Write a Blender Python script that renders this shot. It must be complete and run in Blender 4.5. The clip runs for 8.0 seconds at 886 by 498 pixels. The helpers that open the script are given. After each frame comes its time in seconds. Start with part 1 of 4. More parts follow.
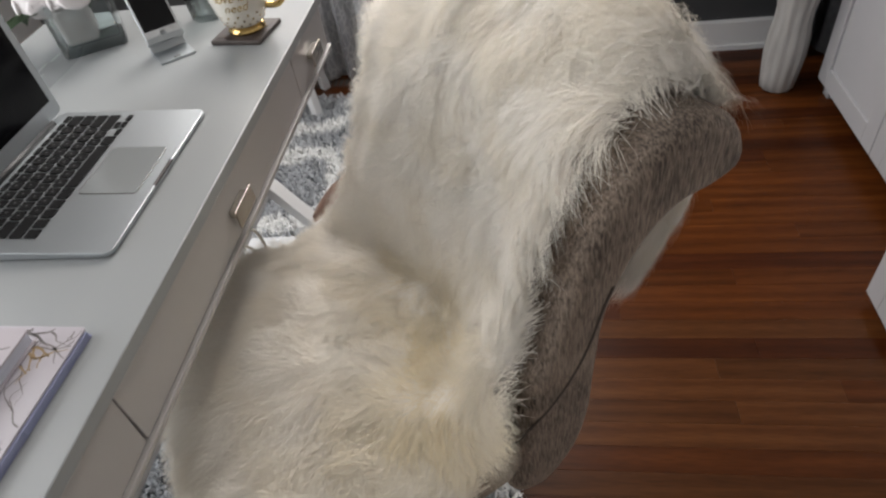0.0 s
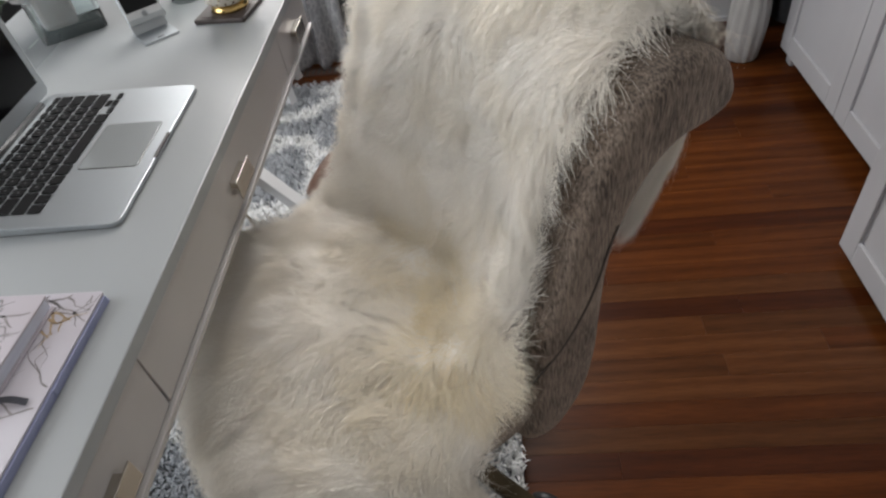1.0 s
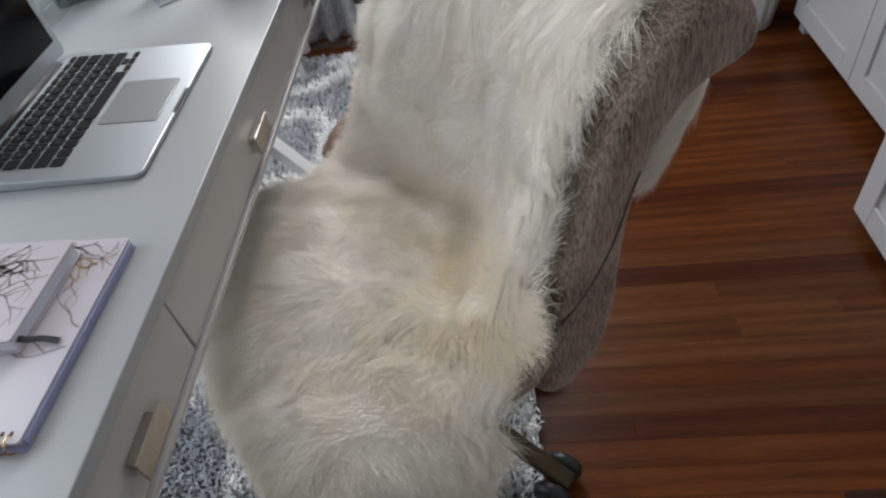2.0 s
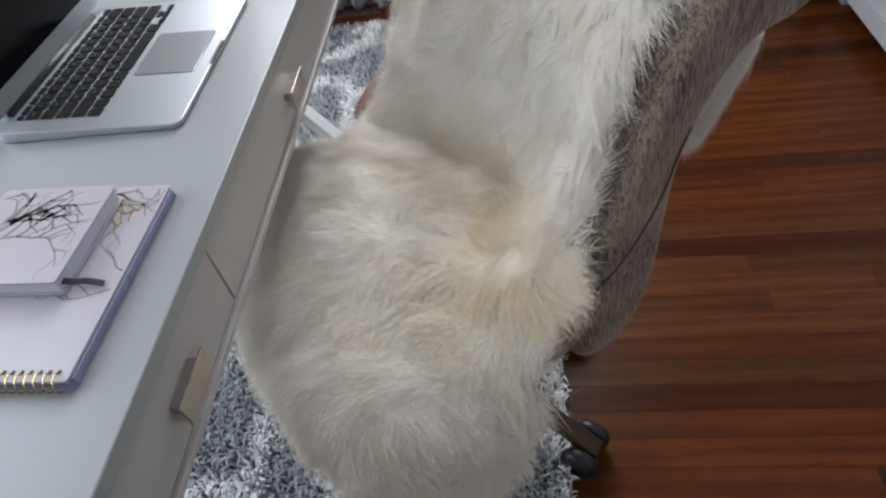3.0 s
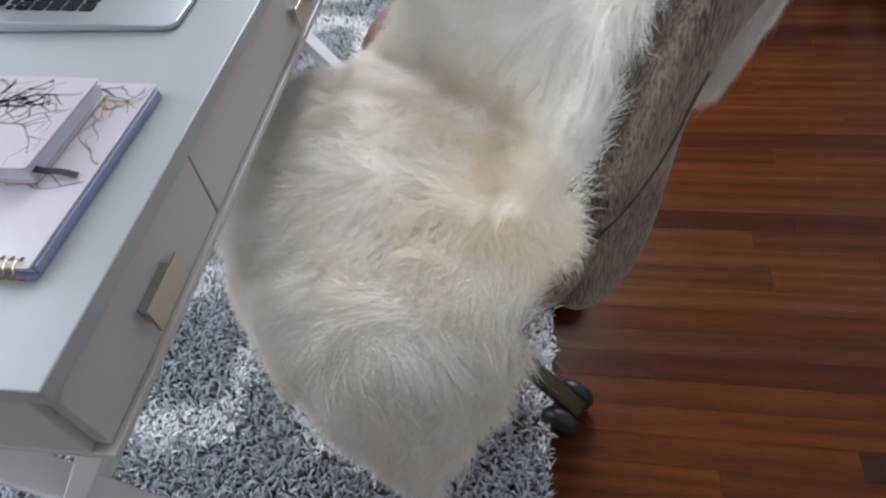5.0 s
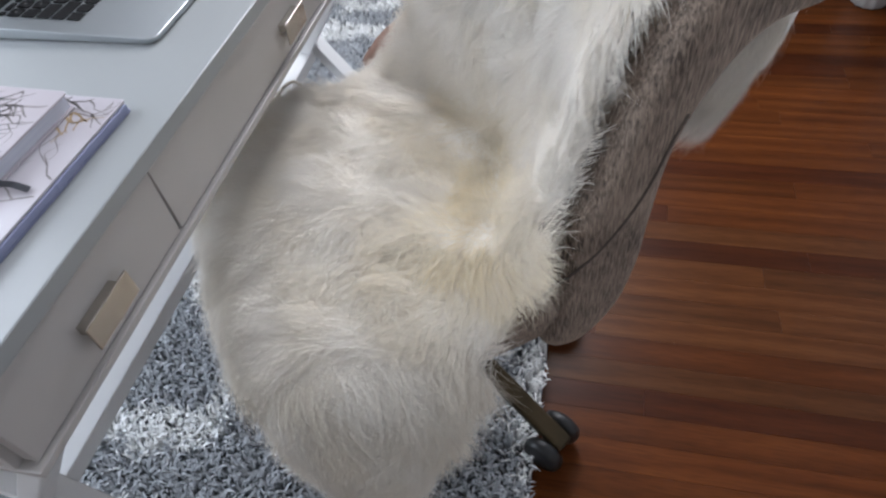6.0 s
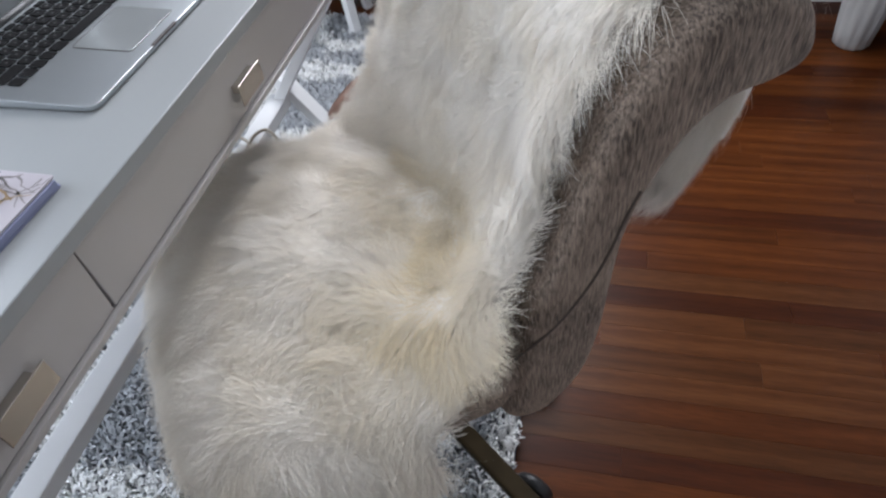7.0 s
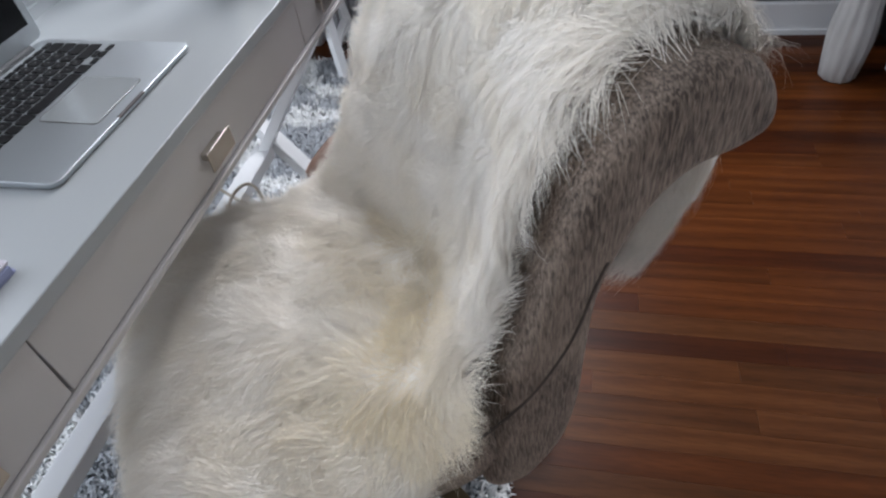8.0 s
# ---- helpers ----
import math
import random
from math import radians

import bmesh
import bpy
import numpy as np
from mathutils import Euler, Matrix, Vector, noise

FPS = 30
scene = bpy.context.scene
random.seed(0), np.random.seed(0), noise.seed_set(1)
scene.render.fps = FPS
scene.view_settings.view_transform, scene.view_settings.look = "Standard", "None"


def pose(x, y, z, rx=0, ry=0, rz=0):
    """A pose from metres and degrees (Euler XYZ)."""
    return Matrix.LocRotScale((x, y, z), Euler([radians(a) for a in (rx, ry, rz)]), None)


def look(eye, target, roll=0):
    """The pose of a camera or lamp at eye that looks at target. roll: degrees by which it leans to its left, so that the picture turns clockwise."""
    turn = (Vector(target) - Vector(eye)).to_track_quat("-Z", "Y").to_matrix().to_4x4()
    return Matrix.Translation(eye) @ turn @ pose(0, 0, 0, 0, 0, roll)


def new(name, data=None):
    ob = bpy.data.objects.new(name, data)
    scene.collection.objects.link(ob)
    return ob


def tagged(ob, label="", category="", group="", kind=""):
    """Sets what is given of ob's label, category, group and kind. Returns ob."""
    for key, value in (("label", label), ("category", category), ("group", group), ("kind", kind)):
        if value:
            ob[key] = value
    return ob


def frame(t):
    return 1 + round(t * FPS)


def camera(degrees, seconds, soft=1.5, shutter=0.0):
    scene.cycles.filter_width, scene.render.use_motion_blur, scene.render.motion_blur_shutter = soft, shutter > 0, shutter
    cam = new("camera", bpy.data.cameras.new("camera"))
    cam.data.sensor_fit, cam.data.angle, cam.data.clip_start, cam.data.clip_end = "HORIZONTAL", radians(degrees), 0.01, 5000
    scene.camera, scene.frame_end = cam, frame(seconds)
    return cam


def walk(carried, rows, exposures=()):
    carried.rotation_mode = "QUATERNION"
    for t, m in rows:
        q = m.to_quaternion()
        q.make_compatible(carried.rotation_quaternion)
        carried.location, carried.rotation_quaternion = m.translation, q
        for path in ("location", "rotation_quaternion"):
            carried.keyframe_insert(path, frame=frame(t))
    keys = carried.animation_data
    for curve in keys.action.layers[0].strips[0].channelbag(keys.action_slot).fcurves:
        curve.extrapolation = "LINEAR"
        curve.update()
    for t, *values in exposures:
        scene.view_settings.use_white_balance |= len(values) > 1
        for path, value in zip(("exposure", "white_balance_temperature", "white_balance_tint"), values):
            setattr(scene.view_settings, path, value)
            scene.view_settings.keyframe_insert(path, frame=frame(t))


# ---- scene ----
cam = camera(69.5, 8.0, soft=2.4)
PATH = [
    (0, (0.005, 0.107, 1.269), (-0.295, 1.534, -0.1), -9.4),
    (0.5, (-0.022, 0.077, 1.261), (-0.259, 1.496, -0.128), -10.1),
    (1, (-0.039, 0.054, 1.25), (-0.249, 1.478, -0.138), -10.0),
    (1.5, (-0.046, 0.036, 1.237), (-0.255, 1.44, -0.172), -10.5),
    (3, (-0.095, 0.01, 1.201), (-0.372, 1.349, -0.258), -11.6),
    (3.5, (-0.1, 0.009, 1.184), (-0.37, 1.3, -0.319), -11.3),
    (4, (-0.104, 0.0, 1.165), (-0.35, 1.287, -0.347), -9.6),
    (4.5, (-0.103, -0.006, 1.156), (-0.349, 1.259, -0.373), -8.4),
    (6, (-0.016, 0.045, 1.154), (-0.41, 1.299, -0.354), -7.4),
    (6.5, (0.006, 0.076, 1.159), (-0.398, 1.361, -0.32), -7.7),
    (7, (0.025, 0.115, 1.164), (-0.372, 1.426, -0.293), -7.0),
    (7.5, (0.041, 0.142, 1.172), (-0.362, 1.484, -0.255), -7.5),
    (8, (0.055, 0.165, 1.18), (-0.359, 1.538, -0.214), -8.4),
]
walk(cam, [(t, look(eye, target, roll)) for t, eye, target, roll in PATH],
     [(0, -0.49, 6750, 12), (1.5, -0.49, 6400, 11), (3, -0.36, 6080, 11), (4.5, -0.16, 6000, 12), (6, -0.06, 5950, 12), (7, -0.17, 5950, 12), (8, -0.26, 5950, 12)])

# ---- world and lights ----
world = bpy.data.worlds.new("daylight")
scene.world = world
world.use_nodes = True
wn = world.node_tree.nodes
sky = wn.new("ShaderNodeTexSky")
sky.sky_type, sky.sun_disc = "NISHITA", False
sky.sun_elevation, sky.sun_rotation = radians(35), radians(200)
wn["Background"].inputs["Strength"].default_value = 0.12
world.node_tree.links.new(sky.outputs[0], wn["Background"].inputs["Color"])


def area_lamp(name, m, w, h, watts, colour, spread):
    d = bpy.data.lights.new(name, "AREA")
    d.shape, d.size, d.size_y, d.energy, d.color, d.spread = "RECTANGLE", w, h, watts, colour, radians(spread)
    ob = new(name, d)
    ob.matrix_world = m
    return tagged(ob, kind="structure")


# daylight at the two window openings
area_lamp("window_daylight_far", look((-0.55, 2.40, 1.70), (-0.36, 0.75, 0.55)), 1.1, 1.4, 43, (1.0, 0.985, 0.965), 140)
area_lamp("window_daylight_side", look((-2.00, 0.45, 1.30), (0.0, 0.55, 0.75)), 1.5, 2.0, 46.0, (0.93, 0.975, 1.0), 170)


# ---- materials ----
def node_mat(name):
    m = bpy.data.materials.new(name)
    m.use_nodes = True
    t = m.node_tree
    return m, t.nodes, t.links, t.nodes["Principled BSDF"]


def mat(name, c1, c2=None, rough=0.5, metal=0.0, scale=12.0, bump=0.05, stretch=(1, 1, 1), fine=220.0, coat=0.0, rough_var=0.1, spec=0.5):
    """Two scales of noise: broad tint between c1 and c2, fine grain in the relief."""
    m, n, l, b = node_mat(name)
    c2 = c2 or tuple(x * 0.88 for x in c1)
    tc, mp = n.new("ShaderNodeTexCoord"), n.new("ShaderNodeMapping")
    mp.inputs["Scale"].default_value = stretch
    l.new(tc.outputs["Object"], mp.inputs["Vector"])
    a, f = n.new("ShaderNodeTexNoise"), n.new("ShaderNodeTexNoise")
    a.inputs["Scale"].default_value, a.inputs["Detail"].default_value = scale, 5
    f.inputs["Scale"].default_value, f.inputs["Detail"].default_value = fine, 3
    l.new(mp.outputs[0], a.inputs["Vector"])
    l.new(mp.outputs[0], f.inputs["Vector"])
    r = n.new("ShaderNodeValToRGB")
    r.color_ramp.elements[0].position, r.color_ramp.elements[1].position = 0.32, 0.68
    r.color_ramp.elements[0].color, r.color_ramp.elements[1].color = (*c1, 1), (*c2, 1)
    l.new(a.outputs["Fac"], r.inputs["Fac"])
    l.new(r.outputs[0], b.inputs["Base Color"])
    mr = n.new("ShaderNodeMapRange")
    mr.inputs["To Min"].default_value, mr.inputs["To Max"].default_value = max(0.02, rough - rough_var), min(1, rough + rough_var)
    l.new(a.outputs["Fac"], mr.inputs["Value"])
    l.new(mr.outputs[0], b.inputs["Roughness"])
    b.inputs["Metallic"].default_value = metal
    b.inputs["Coat Weight"].default_value = coat
    b.inputs["Specular IOR Level"].default_value = spec
    bp = n.new("ShaderNodeBump")
    bp.inputs["Strength"].default_value, bp.inputs["Distance"].default_value = bump, 0.002
    l.new(f.outputs["Fac"], bp.inputs["Height"])
    l.new(bp.outputs[0], b.inputs["Normal"])
    return m


def wood_mat(name, dark, mid, light):
    m, n, l, b = node_mat(name)
    tc, mp, oi = n.new("ShaderNodeTexCoord"), n.new("ShaderNodeMapping"), n.new("ShaderNodeObjectInfo")
    off = n.new("ShaderNodeVectorMath")
    off.operation = "MULTIPLY_ADD"
    cmb = n.new("ShaderNodeCombineXYZ")
    for i in range(3):
        l.new(oi.outputs["Random"], cmb.inputs[i])
    l.new(cmb.outputs[0], off.inputs[0])
    off.inputs[1].default_value = (37, 53, 19)
    l.new(tc.outputs["Object"], off.inputs[2])
    mp.inputs["Scale"].default_value = (2.4, 24, 24)
    l.new(off.outputs[0], mp.inputs["Vector"])
    g, w, f = n.new("ShaderNodeTexNoise"), n.new("ShaderNodeTexWave"), n.new("ShaderNodeTexNoise")
    g.inputs["Scale"].default_value, g.inputs["Detail"].default_value = 1.6, 6
    w.wave_type, w.bands_direction = "BANDS", "Y"
    w.inputs["Scale"].default_value, w.inputs["Distortion"].default_value, w.inputs["Detail"].default_value = 0.32, 7.0, 3
    w.inputs["Detail Scale"].default_value = 0.8
    f.inputs["Scale"].default_value, f.inputs["Detail"].default_value = 9, 4
    for x in (g, w, f):
        l.new(mp.outputs[0], x.inputs["Vector"])
    mix = n.new("ShaderNodeMix")
    mix.inputs["Factor"].default_value = 0.24
    l.new(g.outputs["Fac"], mix.inputs["A"])
    l.new(w.outputs["Fac"], mix.inputs["B"])
    r = n.new("ShaderNodeValToRGB")
    e = r.color_ramp.elements
    e[0].position, e[1].position = 0.20, 0.78
    e[0].color, e[1].color = (*dark, 1), (*light, 1)
    e.new(0.5).color = (*mid, 1)
    l.new(mix.outputs["Result"], r.inputs["Fac"])
    hsv = n.new("ShaderNodeHueSaturation")
    l.new(r.outputs[0], hsv.inputs["Color"])
    v = n.new("ShaderNodeMapRange")
    v.inputs["To Min"].default_value, v.inputs["To Max"].default_value = 0.80, 1.20
    l.new(oi.outputs["Random"], v.inputs["Value"])
    # open pores: short dark streaks along the grain
    pm, po, pr, pv = n.new("ShaderNodeMapping"), n.new("ShaderNodeTexNoise"), n.new("ShaderNodeMapRange"), n.new("ShaderNodeMath")
    pm.inputs["Scale"].default_value = (22, 330, 330)
    po.inputs["Scale"].default_value, po.inputs["Detail"].default_value = 1.0, 3
    l.new(off.outputs[0], pm.inputs["Vector"])
    l.new(pm.outputs[0], po.inputs["Vector"])
    pr.inputs["From Min"].default_value, pr.inputs["From Max"].default_value = 0.34, 0.58
    pr.inputs["To Min"].default_value, pr.inputs["To Max"].default_value = 0.78, 1.06
    l.new(po.outputs["Fac"], pr.inputs["Value"])
    pv.operation = "MULTIPLY"
    l.new(v.outputs[0], pv.inputs[0])
    l.new(pr.outputs[0], pv.inputs[1])
    l.new(pv.outputs[0], hsv.inputs["Value"])
    l.new(hsv.outputs[0], b.inputs["Base Color"])
    b.inputs["Specular IOR Level"].default_value = 0.17
    mr = n.new("ShaderNodeMapRange")
    mr.inputs["To Min"].default_value, mr.inputs["To Max"].default_value = 0.26, 0.44
    l.new(f.outputs["Fac"], mr.inputs["Value"])
    l.new(mr.outputs[0], b.inputs["Roughness"])
    bp = n.new("ShaderNodeBump")
    bp.inputs["Strength"].default_value, bp.inputs["Distance"].default_value = 0.12, 0.001
    l.new(f.outputs["Fac"], bp.inputs["Height"])
    l.new(bp.outputs[0], b.inputs["Normal"])
    return m


def hair_mat(name, translucent, rough=0.6, vary=0.12, spec=0.3):
    """Fibres: the colour along each fibre comes from the mesh, a little chance from fibre to fibre."""
    m, n, l, b = node_mat(name)
    at, ge = n.new("ShaderNodeAttribute"), n.new("ShaderNodeNewGeometry")
    at.attribute_name = "fibre"
    hsv, mr = n.new("ShaderNodeHueSaturation"), n.new("ShaderNodeMapRange")
    mr.inputs["To Min"].default_value, mr.inputs["To Max"].default_value = 1 - vary, 1 + vary * 0.6
    l.new(ge.outputs["Random Per Island"], mr.inputs["Value"])
    l.new(mr.outputs[0], hsv.inputs["Value"])
    l.new(at.outputs["Color"], hsv.inputs["Color"])
    l.new(hsv.outputs[0], b.inputs["Base Color"])
    b.inputs["Roughness"].default_value, b.inputs["Specular IOR Level"].default_value = rough, spec
    tr, mx = n.new("ShaderNodeBsdfTranslucent"), n.new("ShaderNodeMixShader")
    mx.inputs[0].default_value = translucent
    l.new(hsv.outputs[0], tr.inputs["Color"])
    l.new(b.outputs[0], mx.inputs[1])
    l.new(tr.outputs[0], mx.inputs[2])
    l.new(mx.outputs[0], n["Material Output"].inputs["Surface"])
    return m


def glass_mat(name, tint=(0.95, 0.985, 0.985)):
    """Thin clear glass: see-through, with gloss that grows at grazing angles."""
    m, n, l, b = node_mat(name)
    tr, gl, fr, mx = n.new("ShaderNodeBsdfTransparent"), n.new("ShaderNodeBsdfGlossy"), n.new("ShaderNodeFresnel"), n.new("ShaderNodeMixShader")
    tr.inputs["Color"].default_value = (*tint, 1)
    gl.inputs["Roughness"].default_value = 0.03
    fr.inputs["IOR"].default_value = 1.5
    wav, bp = n.new("ShaderNodeTexNoise"), n.new("ShaderNodeBump")
    wav.inputs["Scale"].default_value = 28
    bp.inputs["Strength"].default_value, bp.inputs["Distance"].default_value = 0.25, 0.01
    l.new(wav.outputs["Fac"], bp.inputs["Height"])
    l.new(bp.outputs[0], gl.inputs["Normal"])
    l.new(fr.outputs[0], mx.inputs[0])
    l.new(tr.outputs[0], mx.inputs[1])
    l.new(gl.outputs[0], mx.inputs[2])
    l.new(mx.outputs[0], n["Material Output"].inputs["Surface"])
    return m


def velvet_mat(name):
    """Short taupe-grey plush: dark streaks where the nap is brushed aside."""
    m, n, l, b = node_mat(name)
    tc, mp = n.new("ShaderNodeTexCoord"), n.new("ShaderNodeMapping")
    mp.inputs["Rotation"].default_value = (0, radians(-32), 0)
    mp.inputs["Scale"].default_value = (480, 280, 58)
    l.new(tc.outputs["Object"], mp.inputs["Vector"])
    s, a = n.new("ShaderNodeTexNoise"), n.new("ShaderNodeTexNoise")
    s.inputs["Scale"].default_value, s.inputs["Detail"].default_value, s.inputs["Distortion"].default_value = 1.0, 5, 0.5
    a.inputs["Scale"].default_value, a.inputs["Detail"].default_value = 9, 4
    l.new(mp.outputs[0], s.inputs["Vector"])
    l.new(tc.outputs["Object"], a.inputs["Vector"])
    mix = n.new("ShaderNodeMix")
    mix.inputs["Factor"].default_value = 0.35
    l.new(s.outputs["Fac"], mix.inputs["A"])
    l.new(a.outputs["Fac"], mix.inputs["B"])
    r = n.new("ShaderNodeValToRGB")
    e = r.color_ramp.elements
    e[0].position, e[1].position = 0.37, 0.62
    e[0].color, e[1].color = (0.074, 0.056, 0.044, 1), (0.365, 0.283, 0.222, 1)
    e.new(0.47).color = (0.195, 0.151, 0.120, 1)
    l.new(mix.outputs["Result"], r.inputs["Fac"])
    l.new(r.outputs[0], b.inputs["Base Color"])
    b.inputs["Roughness"].default_value = 0.85
    b.inputs["Sheen Weight"].default_value, b.inputs["Sheen Roughness"].default_value = 0.25, 0.45
    b.inputs["Sheen Tint"].default_value = (0.95, 0.80, 0.66, 1)
    bp = n.new("ShaderNodeBump")
    bp.inputs["Strength"].default_value, bp.inputs["Distance"].default_value = 0.4, 0.002
    l.new(s.outputs["Fac"], bp.inputs["Height"])
    l.new(bp.outputs[0], b.inputs["Normal"])
    return m


def curtain_mat(name):
    m, n, l, b = node_mat(name)
    tc = n.new("ShaderNodeTexCoord")
    wv = n.new("ShaderNodeTexVoronoi")
    mp = n.new("ShaderNodeMapping")
    mp.inputs["Scale"].default_value, mp.inputs["Rotation"].default_value = (11, 11, 5), (0, 0.5, 0)
    l.new(tc.outputs["Object"], mp.inputs["Vector"])
    l.new(mp.outputs[0], wv.inputs["Vector"])
    wv.feature = "DISTANCE_TO_EDGE"
    r = n.new("ShaderNodeValToRGB")
    r.color_ramp.elements[0].position, r.color_ramp.elements[1].position = 0.07, 0.14
    r.color_ramp.elements[0].color, r.color_ramp.elements[1].color = (0.86, 0.86, 0.87, 1), (0.66, 0.66, 0.68, 1)
    l.new(wv.outputs["Distance"], r.inputs["Fac"])
    l.new(r.outputs[0], b.inputs["Base Color"])
    b.inputs["Roughness"].default_value = 0.9
    return m


WHITE_PAINT = mat("white_satin_paint", (0.80, 0.80, 0.80), (0.76, 0.76, 0.765), rough=0.34, scale=5, bump=0.04, fine=160)
# one white desk lacquer: weaker light put into the top's and fronts' colours
DESK_TOP = mat("desk_top_lacquer_dimmed", (0.352, 0.366, 0.370), (0.328, 0.341, 0.345), rough=0.30, scale=4, bump=0.06, stretch=(1, 0.15, 1), fine=260)
DESK_FRONT = mat("desk_front_lacquer_shaded", (0.50, 0.475, 0.46), (0.46, 0.44, 0.425), rough=0.34, scale=4, bump=0.05, fine=220)
# dark colour standing in for the shade inside gaps, slots and recesses
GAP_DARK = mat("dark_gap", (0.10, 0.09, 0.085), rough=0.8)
BRASS = mat("brushed_champagne_metal", (0.53, 0.49, 0.44), (0.47, 0.43, 0.385), rough=0.24, metal=1.0, scale=6, bump=0.12, stretch=(1, 0.03, 1), fine=900)
BRONZE = mat("aged_bronze_metal", (0.070, 0.050, 0.026), (0.045, 0.034, 0.019), rough=0.38, metal=0.8, scale=20, bump=0.1)
GOLD = mat("gold_lustre", (0.70, 0.50, 0.20), (0.62, 0.43, 0.17), rough=0.18, metal=1.0, scale=30, bump=0.02)
BLACK = mat("black_rubber", (0.012, 0.012, 0.013), (0.02, 0.02, 0.021), rough=0.42, scale=40, bump=0.15)
ALU = mat("bead_blasted_aluminium", (0.485, 0.515, 0.535), (0.455, 0.485, 0.505), rough=0.42, metal=0.85, scale=3, bump=0.03, fine=1500)
TRACK = mat("trackpad_glass", (0.55, 0.58, 0.59), (0.53, 0.56, 0.57), rough=0.24, metal=0.55, scale=3, bump=0.0, rough_var=0.03)
KEY = mat("black_keycap", (0.008, 0.008, 0.009), (0.012, 0.012, 0.013), rough=0.6, scale=60, bump=0.05, spec=0.12)
LEGEND = mat("key_print", (0.13, 0.13, 0.135), rough=0.6)
SCREEN = mat("black_glass", (0.003, 0.003, 0.004), (0.005, 0.005, 0.006), rough=0.12, scale=3, bump=0.0, rough_var=0.04, spec=0.25)
LILAC = mat("lilac_edge_board", (0.30, 0.32, 0.47), (0.25, 0.27, 0.42), rough=0.45, scale=20, bump=0.05)
PAPER = mat("paper_block", (0.70, 0.72, 0.80), (0.62, 0.64, 0.74), rough=0.8, scale=8, bump=0.3, stretch=(1, 1, 60))
COVER = mat("printed_cover", (0.52, 0.50, 0.54), (0.46, 0.42, 0.45), rough=0.30, scale=7, bump=0.02)
COVER_B = mat("printed_cover_small", (0.50, 0.47, 0.51), (0.45, 0.40, 0.42), rough=0.30, scale=8, bump=0.02)
BRANCH = mat("printed_branch", (0.16, 0.145, 0.145), (0.30, 0.27, 0.27), rough=0.32, scale=60, bump=0.0)
OCHRE = mat("printed_ochre", (0.36, 0.25, 0.13), (0.45, 0.33, 0.20), rough=0.32, scale=60, bump=0.0)
RIBBON = mat("grey_ribbon", (0.06, 0.06, 0.075), (0.10, 0.10, 0.12), rough=0.6, scale=50, bump=0.2)
CERAMIC = mat("cream_glazed_ceramic", (0.80, 0.77, 0.70), (0.76, 0.73, 0.66), rough=0.15, scale=12, bump=0.02, coat=0.4)
COASTER = mat("grey_brown_stone", (0.045, 0.033, 0.030), (0.085, 0.066, 0.06), rough=0.5, scale=45, bump=0.2)
GLASS = glass_mat("clear_glass")
VASE = mat("streaked_white_glaze", (0.55, 0.545, 0.53), (0.36, 0.35, 0.34), rough=0.4, scale=26, bump=0.2, stretch=(1, 1, 0.15))
PETAL = mat("white_petal", (0.80, 0.77, 0.77), (0.72, 0.66, 0.67), rough=0.7, scale=30, bump=0.2)
LINING = mat("blush_paper", (0.62, 0.53, 0.52), (0.70, 0.64, 0.63), rough=0.7, scale=30, bump=0.2)
LEAF = mat("dark_leaf", (0.03, 0.06, 0.03), (0.05, 0.09, 0.04), rough=0.45, scale=30, bump=0.2)
VELVET = velvet_mat("taupe_plush")
WELT = mat("dark_welt", (0.075, 0.06, 0.05), (0.11, 0.09, 0.075), rough=0.9, scale=60, bump=0.3)
SUEDE = mat("pink_suede", (0.66, 0.50, 0.43), (0.74, 0.61, 0.55), rough=0.9, scale=40, bump=0.4)
HIDE = mat("sheep_hide", (0.98, 0.94, 0.88), (0.97, 0.92, 0.84), rough=0.9, scale=15, bump=0.4)
WOOL = hair_mat("long_wool", 0.06, 0.7, 0.07, 0.1)
YARN = hair_mat("shag_yarn", 0.12, 0.75, 0.20, 0.2)
BACKING = mat("rug_backing", (0.20, 0.205, 0.215), (0.15, 0.155, 0.165), rough=0.95, scale=60, bump=0.5)
OAK = wood_mat("red_oak", (0.060, 0.0150, 0.0029), (0.098, 0.0268, 0.0054), (0.138, 0.0412, 0.0090))
OAK_DARK = wood_mat("red_oak_dark", (0.018, 0.008, 0.005), (0.035, 0.015, 0.008), (0.05, 0.02, 0.011))
OAK_RED = wood_mat("red_oak_deep", (0.036, 0.0085, 0.002), (0.055, 0.0135, 0.0033), (0.074, 0.0195, 0.005))
OAK_PALE = wood_mat("red_oak_pale", (0.062, 0.019, 0.0048), (0.092, 0.031, 0.0085), (0.118, 0.043, 0.0130))
WALL_PALE = mat("pale_wall_paint", (0.80, 0.795, 0.78), (0.77, 0.765, 0.75), rough=0.7, scale=3, bump=0.1)
WALL_DARK = mat("charcoal_wall_paint", (0.045, 0.048, 0.052), (0.055, 0.058, 0.062), rough=0.6, scale=3, bump=0.1)
CEILING = mat("ceiling_paint", (0.87, 0.87, 0.86), rough=0.8, scale=3)
CURTAIN = curtain_mat("leaf_print_linen")
CURTAIN_GREY = mat("grey_linen", (0.12, 0.12, 0.13), (0.16, 0.16, 0.17), rough=0.95, scale=40, bump=0.4)
CABINET = mat("white_cabinet_paint", (0.52, 0.52, 0.54), (0.49, 0.49, 0.51), rough=0.4, scale=4, bump=0.04)
CABLE = mat("beige_cable", (0.42, 0.37, 0.29), rough=0.5)
PLASTIC = mat("white_plastic", (0.72, 0.73, 0.74), rough=0.4)
